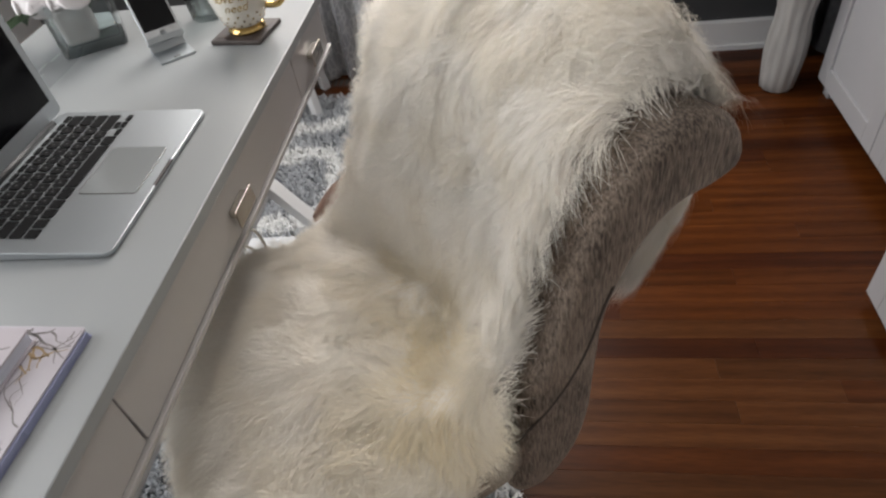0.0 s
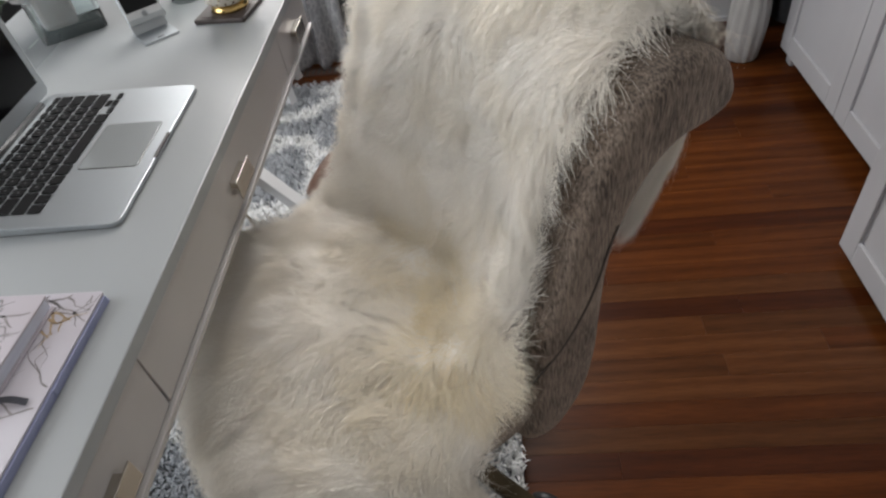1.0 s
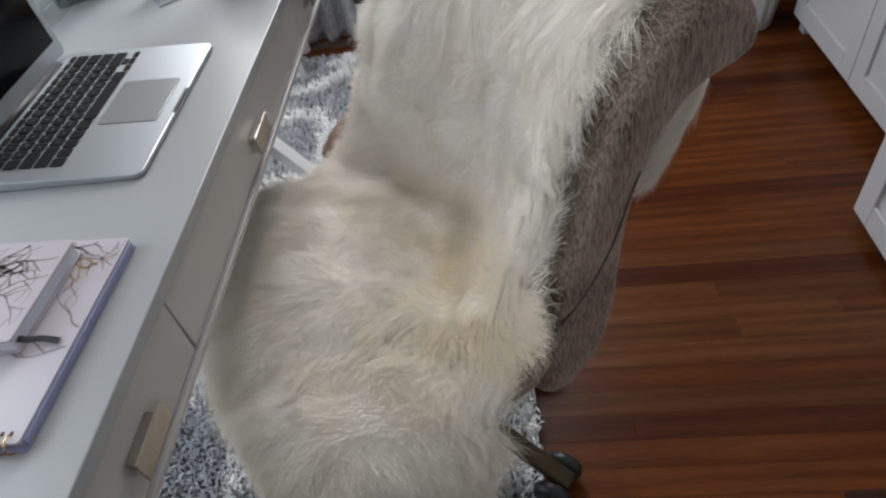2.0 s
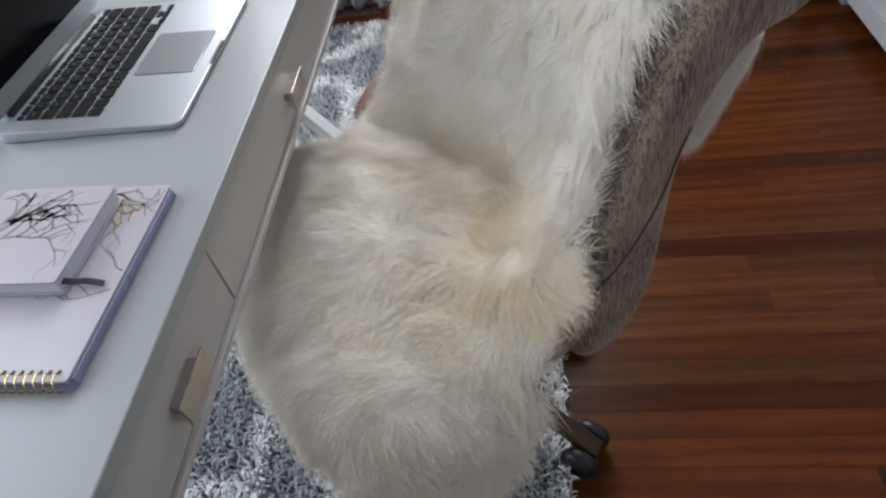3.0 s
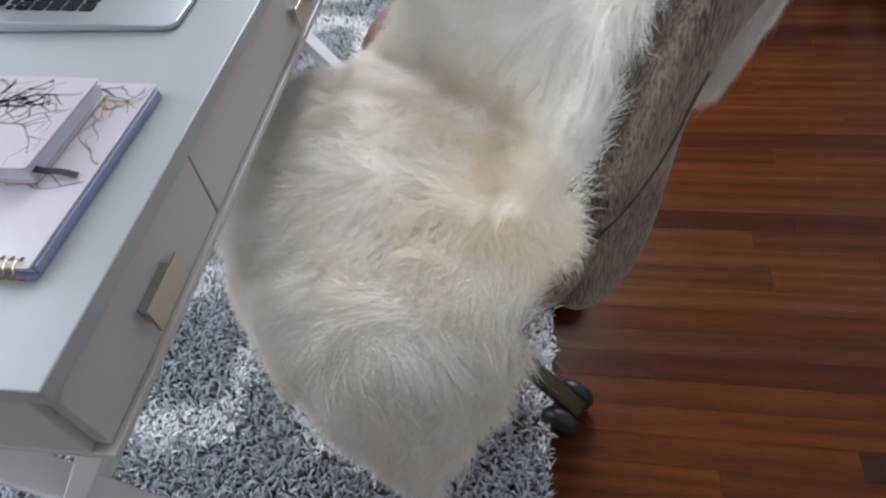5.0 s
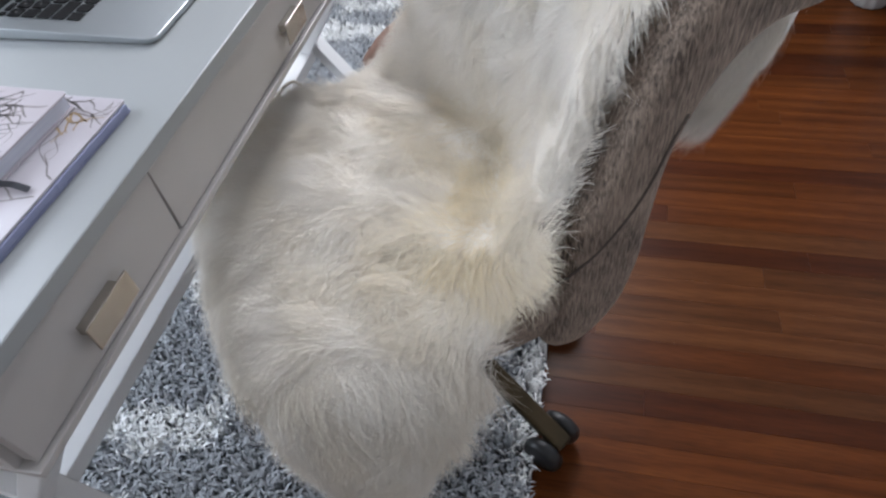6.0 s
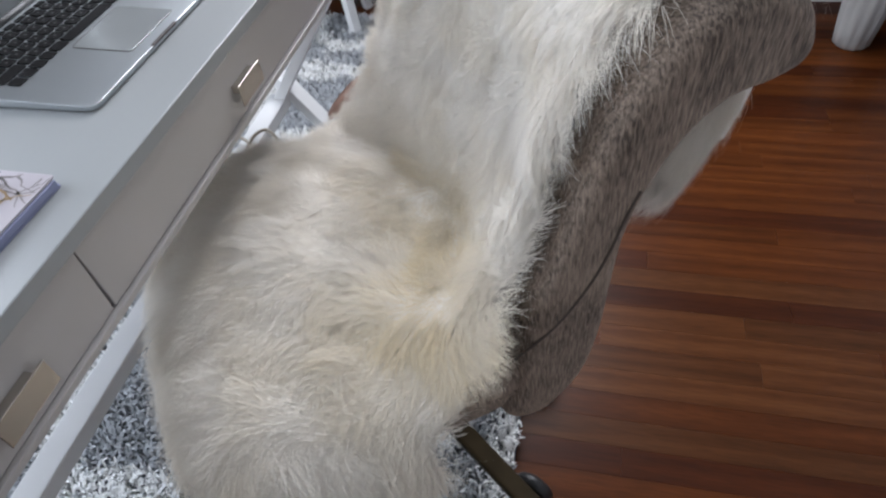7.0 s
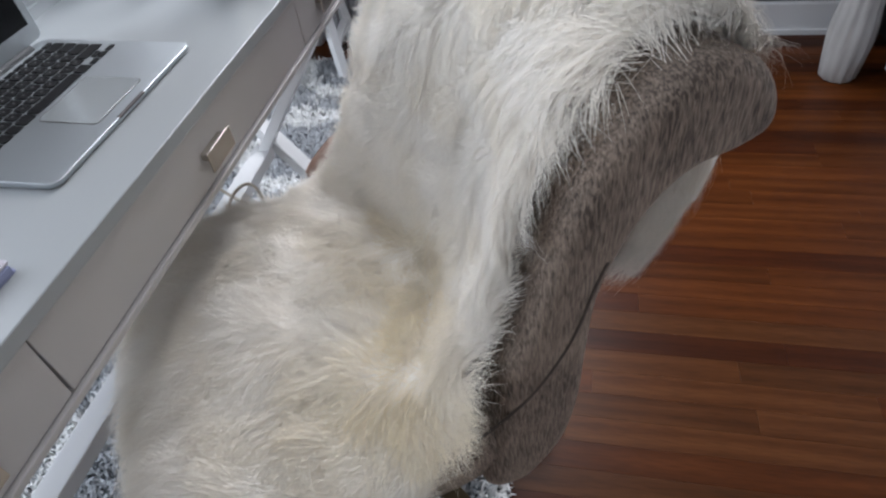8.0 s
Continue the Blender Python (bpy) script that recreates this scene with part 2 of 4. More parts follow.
CHARCOAL = mat("charcoal_cloth", (0.035, 0.038, 0.043), (0.05, 0.053, 0.06), rough=0.95, scale=80, bump=0.4)
REGISTER = mat("brown_register", (0.09, 0.035, 0.018), rough=0.5)


# ---- mesh helpers ----
def thing(name, m, label, category, group=""):
    ob = new(name)
    ob.empty_display_size = 0.05
    ob.matrix_world = m
    return tagged(ob, label, category, group)


def put(name, me, material, parent=None, label=""):
    if material:
        me.materials.append(material)
    ob = new(name, me)
    if parent:
        ob.parent = parent
    return tagged(ob, label)


def part(name, bm, material, parent=None, label="", smooth=False):
    me = bpy.data.meshes.new(name)
    bm.normal_update()
    bm.to_mesh(me)
    bm.free()
    if smooth:
        me.shade_smooth()
    return put(name, me, material, parent, label)


def add_box(bm, lo, hi, m=None):
    lo, hi = Vector(lo), Vector(hi)
    c = (lo + hi) / 2
    d = hi - lo
    mat4 = Matrix.Translation(c) @ Matrix.Diagonal((d.x, d.y, d.z, 1))
    return bmesh.ops.create_cube(bm, size=1.0, matrix=(m @ mat4) if m else mat4)["verts"]


def box(lo, hi, bevel=0.0, seg=2, m=None):
    bm = bmesh.new()
    add_box(bm, lo, hi, m)
    if bevel:
        bmesh.ops.bevel(bm, geom=bm.edges[:], offset=bevel, segments=seg, affect="EDGES", profile=0.5)
    return bm


def plate(pts, z0, z1, bevel=0.0, seg=2):
    """A flat outline raised from z0 to z1."""
    bm = bmesh.new()
    f = bm.faces.new([bm.verts.new((x, y, z0)) for x, y in pts])
    r = bmesh.ops.extrude_face_region(bm, geom=[f])
    for v in r["geom"]:
        if isinstance(v, bmesh.types.BMVert):
            v.co.z = z1
    bmesh.ops.recalc_face_normals(bm, faces=bm.faces[:])
    if bevel:
        es = [e for e in bm.edges if abs(e.verts[0].co.z - e.verts[1].co.z) < 1e-6]
        bmesh.ops.bevel(bm, geom=es, offset=bevel, segments=seg, affect="EDGES", profile=0.5)
    return bm


def round_rect(x0, y0, x1, y1, r, n=5):
    out = []
    for cx, cy, a in ((x1 - r, y0 + r, -90), (x1 - r, y1 - r, 0), (x0 + r, y1 - r, 90), (x0 + r, y0 + r, 180)):
        for i in range(n + 1):
            t = radians(a + 90 * i / n)
            out.append((cx + r * math.cos(t), cy + r * math.sin(t)))
    return out


def lathe(profile, n=40, ripple=0.0, ribs=0):
    bm = bmesh.new()
    rings = []
    for r, z in profile:
        ring = []
        for i in range(n):
            a = 2 * math.pi * i / n
            rr = r * (1 + ripple * math.cos(ribs * a))
            ring.append(bm.verts.new((rr * math.cos(a), rr * math.sin(a), z)))
        rings.append(ring)
    for a, b in zip(rings, rings[1:]):
        for i in range(n):
            bm.faces.new((a[i], a[(i + 1) % n], b[(i + 1) % n], b[i]))
    bm.faces.new(rings[0][::-1])
    bm.faces.new(rings[-1])
    return bm


def tube(points, r, n=8):
    """A round rod along a polyline."""
    bm = bmesh.new()
    pts = [Vector(p) for p in points]
    rings = []
    for i, p in enumerate(pts):
        d = (pts[min(i + 1, len(pts) - 1)] - pts[max(i - 1, 0)]).normalized()
        q = d.to_track_quat("Z", "Y").to_matrix()
        rings.append([bm.verts.new(p + q @ Vector((r * math.cos(2 * math.pi * k / n), r * math.sin(2 * math.pi * k / n), 0))) for k in range(n)])
    for a, b in zip(rings, rings[1:]):
        for k in range(n):
            bm.faces.new((a[k], a[(k + 1) % n], b[(k + 1) % n], b[k]))
    bm.faces.new(rings[0][::-1])
    bm.faces.new(rings[-1])
    return bm


def bar(p, q, w, h, up=(0, 0, 1), bevel=0.002):
    """A square bar from p to q, w wide and h deep."""
    p, q = Vector(p), Vector(q)
    d = q - p
    z = d.normalized()
    x = Vector(up).cross(z).normalized()
    y = z.cross(x)
    m = Matrix((x, y, z)).transposed().to_4x4()
    m.translation = (p + q) / 2
    return box((-w / 2, -h / 2, -d.length / 2), (w / 2, h / 2, d.length / 2), bevel, 2, m)


def spline(pts, n):
    """Points along a smooth curve through pts."""
    P = np.array(pts, float)
    k = len(P)
    out = []
    for t in np.linspace(0, k - 1, n):
        i = min(int(t), k - 2)
        u = t - i
        p0, p1, p2, p3 = P[max(i - 1, 0)], P[i], P[i + 1], P[min(i + 2, k - 1)]
        out.append(0.5 * (2 * p1 + (p2 - p0) * u + (2 * p0 - 5 * p1 + 4 * p2 - p3) * u ** 2 + (3 * p1 - p0 - 3 * p2 + p3) * u ** 3))
    return np.array(out)


# ---- setting ----
FAR, LEFT, RIGHT, NEAR, TOP = 2.53, -2.05, 1.50, -1.9, 2.5


def wall_with_opening(name, along, at, thick, a0, a1, o0, o1, z0, z1, material):
    bm = bmesh.new()
    for lo, hi, zl, zh in ((a0, o0, 0, TOP), (o1, a1, 0, TOP), (o0, o1, 0, z0), (o0, o1, z1, TOP)):
        if along == "x":
            add_box(bm, (lo, min(at, at + thick), zl), (hi, max(at, at + thick), zh))
        else:
            add_box(bm, (min(at, at + thick), lo, zl), (max(at, at + thick), hi, zh))
    return tagged(part(name, bm, material), "painted plaster wall with a window opening", "wall", kind="structure")


wall_with_opening("wall_north", "x", FAR, 0.14, LEFT - 0.14, RIGHT + 0.14, -1.15, 0.05, 0.85, 2.40, WALL_DARK)
wall_with_opening("wall_west", "y", LEFT, -0.14, NEAR, FAR, -0.4, 1.3, 0.15, 2.38, WALL_PALE)
tagged(part("wall_east", box((RIGHT, NEAR, 0), (RIGHT + 0.14, FAR, TOP)), WALL_PALE), "pale painted plaster wall", "wall", kind="structure")
tagged(part("wall_south", box((LEFT - 0.14, NEAR - 0.14, 0), (RIGHT + 0.14, NEAR, TOP)), WALL_PALE), "pale painted plaster wall", "wall", kind="structure")
tagged(part("ceiling", box((LEFT - 0.14, NEAR - 0.14, TOP), (RIGHT + 0.14, FAR + 0.14, TOP + 0.1)), CEILING), "white painted ceiling", "ceiling", kind="structure")
bb = bmesh.new()
add_box(bb, (LEFT, FAR - 0.016, 0), (RIGHT, FAR, 0.115))
add_box(bb, (LEFT, FAR - 0.024, 0.0), (RIGHT, FAR - 0.016, 0.018))
add_box(bb, (LEFT, FAR - 0.021, 0.100), (RIGHT, FAR - 0.016, 0.112))
tagged(part("baseboard", bb, WHITE_PAINT), "white painted baseboard under a charcoal wall", "baseboard", kind="structure")
for nm, fr in (("window_1", ((-1.15, FAR + 0.04, 0.85), (0.05, FAR + 0.10, 2.40), "x")), ("window_2", ((LEFT - 0.10, -0.4, 0.15), (LEFT - 0.04, 1.3, 2.38), "y"))):
    (x0, y0, z0), (x1, y1, z1), ax = fr
    w = tagged(new(nm), "white framed window letting in daylight", "window", kind="structure")
    f = bmesh.new()
    t = 0.05
    if ax == "x":
        for lo, hi in (((x0, y0, z0), (x1, y1, z0 + t)), ((x0, y0, z1 - t), (x1, y1, z1)), ((x0, y0, z0 + t), (x0 + t, y1, z1 - t)), ((x1 - t, y0, z0 + t), (x1, y1, z1 - t)), (((x0 + x1) / 2 - t / 2, y0, z0 + t), ((x0 + x1) / 2 + t / 2, y1, z1 - t))):
            add_box(f, lo, hi)
    else:
        for lo, hi in (((x0, y0, z0), (x1, y1, z0 + t)), ((x0, y0, z1 - t), (x1, y1, z1)), ((x0, y0, z0 + t), (x1, y0 + t, z1 - t)), ((x0, y1 - t, z0 + t), (x1, y1, z1 - t)), ((x0, (y0 + y1) / 2 - t / 2, z0 + t), (x1, (y0 + y1) / 2 + t / 2, z1 - t))):
            add_box(f, lo, hi)
    part("window_frame", f, WHITE_PAINT, w)


# ---- cabinets on the right ----
def shaker_cabinet(y0, y1, x0, x1, z0, z1, doors, label):
    """A painted unit whose doors face -x, on short square feet."""
    c = thing("cabinet", pose(x0, y0, 0), label, "cabinet", "white cabinets along the wall")
    w, d = y1 - y0, x1 - x0
    part("body", box((0.022, 0, z0), (d, w, z1), 0.002), CABINET, c)
    for fy in (0.005, w - 0.045):
        for fx in (0.03, d - 0.06):
            part("foot", box((fx, fy, 0), (fx + 0.04, fy + 0.04, z0), 0.002), CABINET, c)
    dw = w / doors
    for i in range(doors):
        a, b = i * dw + 0.002, (i + 1) * dw - 0.002
        dr = part("door", box((0.009, a, z0 + 0.003), (0.0215, b, z1 - 0.003)), CABINET, c)
        s = 0.065
        for nm, lo, hi in (("stile", (0, a, z0 + 0.003), (0.009, a + s, z1 - 0.003)), ("stile", (0, b - s, z0 + 0.003), (0.009, b, z1 - 0.003)),
                           ("rail", (0, a + s, z0 + 0.003), (0.009, b - s, z0 + 0.003 + s)), ("rail", (0, a + s, z1 - s), (0.009, b - s, z1 - 0.003))):
            part(nm, box(lo, hi, 0.0025), CABINET, dr)
    return c


shaker_cabinet(1.27, 2.17, 0.945, 1.49, 0.055, 1.95, 2, "tall white painted shaker cabinet on short feet")
shaker_cabinet(0.30, 1.222, 0.772, 1.49, 0.03, 1.95, 2, "deep white painted shaker cabinet near the wood floor")


# ---- curtains ----
def curtain(x0, x1, y, z0, z1, folds, material, label):
    bm = bmesh.new()
    n = folds * 12
    rows = []
    for z in (z0, z0 + 0.02, (z0 + z1) / 2, z1):
        rows.append([bm.verts.new((x0 + (x1 - x0) * i / n + 0.006 * math.sin(i * 1.7), y + 0.035 * math.sin(2 * math.pi * folds * i / n) + 0.01 * math.sin(i * 0.9 + z), z)) for i in range(n + 1)])
    for a, b in zip(rows, rows[1:]):
        for i in range(n):
            bm.faces.new((a[i], a[i + 1], b[i + 1], b[i]))
    bmesh.ops.solidify(bm, geom=bm.faces[:], thickness=0.004)
    return tagged(part("curtain", bm, material, None, smooth=True), label, "curtain", "curtains at the far window")


curtain(-1.28, -0.62, FAR - 0.07, 0.015, 2.25, 7, CURTAIN, "pale grey leaf-print curtain hanging to the floor")
curtain(0.90, 1.45, FAR - 0.10, 0.015, 2.25, 6, CURTAIN_GREY, "dark grey curtain hanging beside the cabinet")

# ---- floor vase ----
v = thing("floor_vase", pose(0.838, 2.222, 0), "tall white ribbed ceramic floor vase", "vase")
part("body", lathe([(0.046, 0), (0.054, 0.008), (0.060, 0.06), (0.066, 0.13), (0.064, 0.19), (0.057, 0.24), (0.056, 0.28), (0.066, 0.36), (0.072, 0.45), (0.066, 0.54), (0.052, 0.60), (0.046, 0.60), (0.046, 0.5)], 72, 0.035, 12), VASE, v, smooth=True)

# ---- stool with a dark throw by the window ----
st = thing("stool", pose(-0.985, 2.26, 0, 0, 0, 8), "white wooden stool with splayed legs", "stool")
part("seat", box((-0.17, -0.14, 0.285), (0.17, 0.14, 0.312), 0.005), WHITE_PAINT, st)
for sx in (-1, 1):
    for sy in (-1, 1):
        part("leg", bar((sx * 0.15, sy * 0.125, 0), (sx * 0.12, sy * 0.10, 0.286), 0.032, 0.032), WHITE_PAINT, st)
    part("stretcher", bar((sx * 0.135, -0.115, 0.14), (sx * 0.135, 0.115, 0.14), 0.03, 0.02), WHITE_PAINT, st)
th = bmesh.new()
add_box(th, (-0.10, -0.145, 0.3125), (0.10, 0.145, 0.33))
add_box(th, (-0.10, -0.152, 0.20), (0.10, -0.1425, 0.33))
bmesh.ops.bevel(th, geom=th.edges[:], offset=0.004, segments=2, affect="EDGES")
ob = tagged(part("throw_blanket", th, CHARCOAL), "folded charcoal throw lying on the white stool", "blanket")
ob.matrix_world = pose(-0.985, 2.26, 0, 0, 0, 8)

# ---- floor register ----
rg = thing("floor_register", pose(-0.80, 2.43, 0.0005), "brown slotted floor register by the window wall", "vent")
part("frame", box((-0.15, -0.03, 0.0), (0.15, 0.03, 0.004), 0.001), REGISTER, rg)
for i in range(12):
    part("slat", box((-0.14 + i * 0.0235, -0.022, 0.004), (-0.128 + i * 0.0235, 0.022, 0.0065)), GAP_DARK, rg)

# ---- desk ----
DZ, DX, DY0, DY1, DD = 0.785, -0.4145, 0.164, 1.372, 0.598
desk = thing("desk", pose(DX, DY0, 0, 0, 0, 0.7), "white lacquered desk with three flush drawers and crossed legs", "desk")
L = DY1 - DY0
Z0 = 0.667
part("top", box((-DD, 0, DZ - 0.0190), (0, L, DZ), 0.0015), DESK_TOP, desk, "white lacquered desk top, coloured darker for its dim light")
part("bottom_rail", box((-DD, 0, Z0), (0, L, Z0 + 0.0095), 0.0015), DESK_FRONT, desk)
for y in (0, L - 0.022):
    part("end_panel", box((-DD, y + 0.0005, Z0 + 0.0100), (-0.0210, y + 0.0215, DZ - 0.0195), 0.001), DESK_FRONT, desk)
part("back_panel", box((-DD, 0.0225, Z0 + 0.0100), (-DD + 0.016, L - 0.0225, DZ - 0.0195)), DESK_FRONT, desk)
# added board, coloured dark as the shade seen through the drawer joints
part("carcass_shadow_board", box((-0.05, 0.0235, Z0 + 0.0100), (-0.0235, L - 0.0235, DZ - 0.0195)), GAP_DARK, desk, "dark board standing in for the shade behind the drawer fronts")
yd = [0.006, 0.266, 0.974, L - 0.006]
for a, b in zip(yd, yd[1:]):
    # each front sits a little askew, so the joints open towards the bottom
    bm = box((-0.020, a + 0.0008, Z0 + 0.0110), (-0.0060, b - 0.0008, DZ - 0.0205), 0.0010)
    for vtx in bm.verts:
        if vtx.co.z < 0.7:
            vtx.co.y += 0.0022 if vtx.co.y < (a + b) / 2 else -0.0006
    d = part("drawer", bm, DESK_FRONT, desk)
    m = (a + b) / 2 + 0.002
    h = part("handle", box((0.0045, m - 0.0335, 0.6985), (0.0070, m + 0.0335, 0.7285), 0.0006), BRASS, d, "square champagne metal pull")
    part("mount", box((-0.0060, m - 0.031, 0.7160), (0.0045, m + 0.022, 0.7265), 0.0006), BRASS, h)
XA, XB = -0.030, -0.470
for y in (0.055, L - 0.055):
    part("leg", bar((XA, y - 0.012, Z0), (XB, y - 0.012, 0.028), 0.024, 0.045, (0, 1, 0)), WHITE_PAINT, desk)
    part("leg", bar((XB, y + 0.013, Z0), (XA, y + 0.013, 0.028), 0.024, 0.045, (0, 1, 0)), WHITE_PAINT, desk)
part("stretcher", bar((-0.262, 0.068, 0.325), (-0.262, L - 0.068, 0.325), 0.044, 0.030, (0, 0, 1)), WHITE_PAINT, desk)

# ---- power strip and cable under the desk ----
ps = thing("power_strip", pose(-0.83, 1.40, 0.03, 0, 0, 2), "white power strip lying on the rug under the desk", "power strip")
part("body", box((-0.13, -0.027, 0), (0.13, 0.027, 0.036), 0.005), PLASTIC, ps)
cb_m = tube(spline([(-0.86, 1.16, 0.664), (-0.80, 1.14, 0.48), (-0.73, 1.12, 0.375), (-0.672, 1.10, 0.347), (-0.615, 1.075, 0.335), (-0.585, 1.06, 0.20), (-0.60, 1.05, 0.05)], 40), 0.0035)
loop = tube(spline([(-0.70, 1.02, 0.30), (-0.668, 1.035, 0.346), (-0.656, 1.085, 0.376), (-0.630, 1.11, 0.380), (-0.600, 1.09, 0.350), (-0.59, 1.06, 0.22), (-0.62, 1.03, 0.05)], 40), 0.0035)
loop_me = bpy.data.meshes.new("loop")
loop.to_mesh(loop_me)
loop.free()
cb_m.from_mesh(loop_me)
bpy.data.meshes.remove(loop_me)
tagged(part("cable", cb_m, CABLE, None, smooth=True), "thin beige power cable looped over the desk stretcher", "cable")

# ---- laptop ----
LL, LDp = 0.322, 0.243
lap = thing("laptop", pose(-0.500, 0.607, DZ, 0, 0, 0.4), "open silver aluminium laptop with a black keyboard on the desk", "laptop")
bm = plate(round_rect(-LDp, 0, 0, LL, 0.014), 0.0015, 0.0165, 0.0012)
for vtx in bm.verts:
    if vtx.co.z > 0.008:
        vtx.co.z = 0.0075 + (vtx.co.z - 0.0165) + 0.009 * (-vtx.co.x / LDp)
base = part("base", bm, ALU, lap, "silver aluminium base")
tilt = math.atan2(0.009, LDp)
deck = Matrix.Translation((0, 0, 0.0077)) @ Matrix.Rotation(tilt, 4, "Y")
part("finger_notch", plate(round_rect(-0.004, LL / 2 - 0.03, 0.0004, LL / 2 + 0.03, 0.0018, 3), 0.0055, 0.0078), GAP_DARK, base)
for fx, fy in ((-0.03, 0.03), (-0.03, LL - 0.03), (-0.2, 0.03), (-0.2, LL - 0.03)):
    part("rubber_foot", lathe([(0.006, 0), (0.006, 0.0018)], 14), BLACK, base).matrix_local = pose(fx, fy, 0)
tp = part("trackpad", plate(round_rect(-0.102, LL / 2 - 0.0465, -0.020, LL / 2 + 0.0585, 0.005), 0.0, 0.0006, 0.0002), TRACK, lap, "smooth grey glass trackpad")
tp.matrix_local = deck
rim = part("trackpad_rim", plate(round_rect(-0.103, LL / 2 - 0.0475, -0.019, LL / 2 + 0.0595, 0.006), -0.0004, 0.0003), GAP_DARK, lap)
rim.matrix_local = deck
# keyboard: six rows, the first next to the trackpad
U = 0.0205
rows = [[1, 1, 1, 1.25, 5.1, 1.25, 1, 1, 1, 1], [2.3] + [1] * 10 + [2.3], [1.8] + [1] * 11 + [1.8], [1.5] + [1] * 12 + [1.1], [1.6] + [1] * 13, [1.08] * 13 + [0.56]]
keys_cache = {}
prints = bmesh.new()
x = -0.110
for ri, row in enumerate(rows):
    hgt = U if ri < 5 else U * 0.55
    tot = sum(row)
    y = LL / 2 + 0.148
    unit = 0.284 / tot
    for ki, wd in enumerate(row):
        w = wd * unit - 0.0032
        hk = hgt - 0.0032
        shifts = [0.0]
        if ri == 0 and ki < 3:
            # arrow keys: half height, one of them paired
            hk = hgt * 0.5 - 0.0022
            shifts = [hgt * 0.25, -hgt * 0.25] if ki == 1 else [hgt * 0.25]
        kk = (round(w, 4), round(hk, 4))
        if kk not in keys_cache:
            kb = plate(round_rect(-hk / 2, -w / 2, hk / 2, w / 2, 0.0018, 2), 0, 0.0011, 0.0003, 1)
            me = bpy.data.meshes.new("key")
            kb.to_mesh(me)
            kb.free()
            me.materials.append(KEY)
            keys_cache[kk] = me
        yc = y - wd * unit / 2
        for sx in shifts:
            kb = new("key", keys_cache[kk])
            kb.parent = lap
            kb.matrix_local = deck @ Matrix.Translation((x - hgt / 2 + sx, yc, 0.0002))
        if wd == 1 and 0 < ri < 5:
            add_box(prints, (x - hgt / 2 - 0.0016, yc - 0.0013, 0.0013), (x - hgt / 2 + 0.0016, yc + 0.0013, 0.00142))
        y -= wd * unit
    x -= hgt
part("key_print", prints, LEGEND, lap, "small pale marks on the keys").matrix_local = deck
lid = part("lid", plate([(a, b) for a, b in round_rect(0.006, 0.002, 0.228, LL - 0.002, 0.012)], 0.0, 0.006, 0.001), ALU, lap, "silver aluminium lid")
lid.matrix_local = Matrix.Translation((-LDp + 0.008, 0, 0.0165)) @ Matrix.Rotation(radians(-92), 4, "Y") @ Matrix.Scale(1, 4)
sc = part("screen", plate([(a, b) for a, b in round_rect(0.030, 0.016, 0.214, LL - 0.016, 0.001, 2)], -0.0006, 0.0002), SCREEN, lid, "switched-off black screen")
part("hinge", tube([(-LDp + 0.006, 0.035, 0.0165), (-LDp + 0.006, LL - 0.035, 0.0165)], 0.0075, 12), BLACK, lap, "black hinge bar", True)

# ---- notebooks ----
def branch_print(seed, trunks, z, x0, x1, y0, y1):
    """Flat printed twigs inside a rectangle: each trunk wanders, thins and forks."""
    rn = random.Random(seed)
    bm = bmesh.new()
    todo = [(x, y, radians(a), w, n, 0) for x, y, a, w, n in trunks]
    while todo:
        x, y, a, w, n, depth = todo.pop()
        last = None
        for i in range(n):
            ww = 1.7 * w * (1 - 0.72 * i / n)
            p = [bm.verts.new((x - s * ww * math.sin(a), y + s * ww * math.cos(a), z)) for s in (-1, 1)]
            if last:
                bm.faces.new((last[0], p[0], p[1], last[1]))
            last = p
            if depth < 3 and i > 2 and rn.random() < 0.28:
                todo.append((x, y, a + rn.choice((-1, 1)) * rn.uniform(0.5, 1.1), ww * 0.7, max(5, int((n - i) * rn.uniform(0.5, 0.9))), depth + 1))
            a += rn.gauss(0, 0.20)
            x, y = x + 0.0048 * math.cos(a), y + 0.0048 * math.sin(a)
            if not (x0 < x < x1 and y0 < y < y1):
                break
    return bm


nb = thing("notebook", pose(-0.4685, 0.256, DZ, 0, 0, -1.0), "spiral planner with a marbled cover and lilac edges", "notebook")
W, H = 0.185, 0.236
part("back_cover", plate(round_rect(-W, 0, 0, H, 0.004), 0, 0.0022, 0.0005), LILAC, nb)
part("page_block", box((-W + 0.004, 0.006, 0.0022), (-0.005, H - 0.003, 0.0105)), PAPER, nb, "block of pale lilac pages")
part("front_cover", plate(round_rect(-W, 0.001, -0.0015, H, 0.004), 0.0105, 0.0130, 0.0006), COVER, nb, "white printed cover with branching veins")
part("print", branch_print(3, ((-0.150, 0.222, -20, 0.0011, 34), (-0.085, 0.226, -12, 0.0010, 22), (-0.120, 0.205, 14, 0.0011, 26), (-0.060, 0.205, 32, 0.0009, 16), (-0.170, 0.228, -8, 0.0010, 30), (-0.004, 0.118, 165, 0.0006, 16), (-0.006, 0.096, 190, 0.0007, 18)), 0.01306, -W + 0.004, -0.003, 0.02, H - 0.003), BRANCH, nb, "grey twigs printed on the cover")
part("print", branch_print(8, ((-0.070, 0.208, 4, 0.0013, 12), (-0.060, 0.176, 12, 0.0010, 9)), 0.01312, -W + 0.004, -0.003, 0.02, H - 0.003), OCHRE, nb, "ochre twigs printed on the cover")
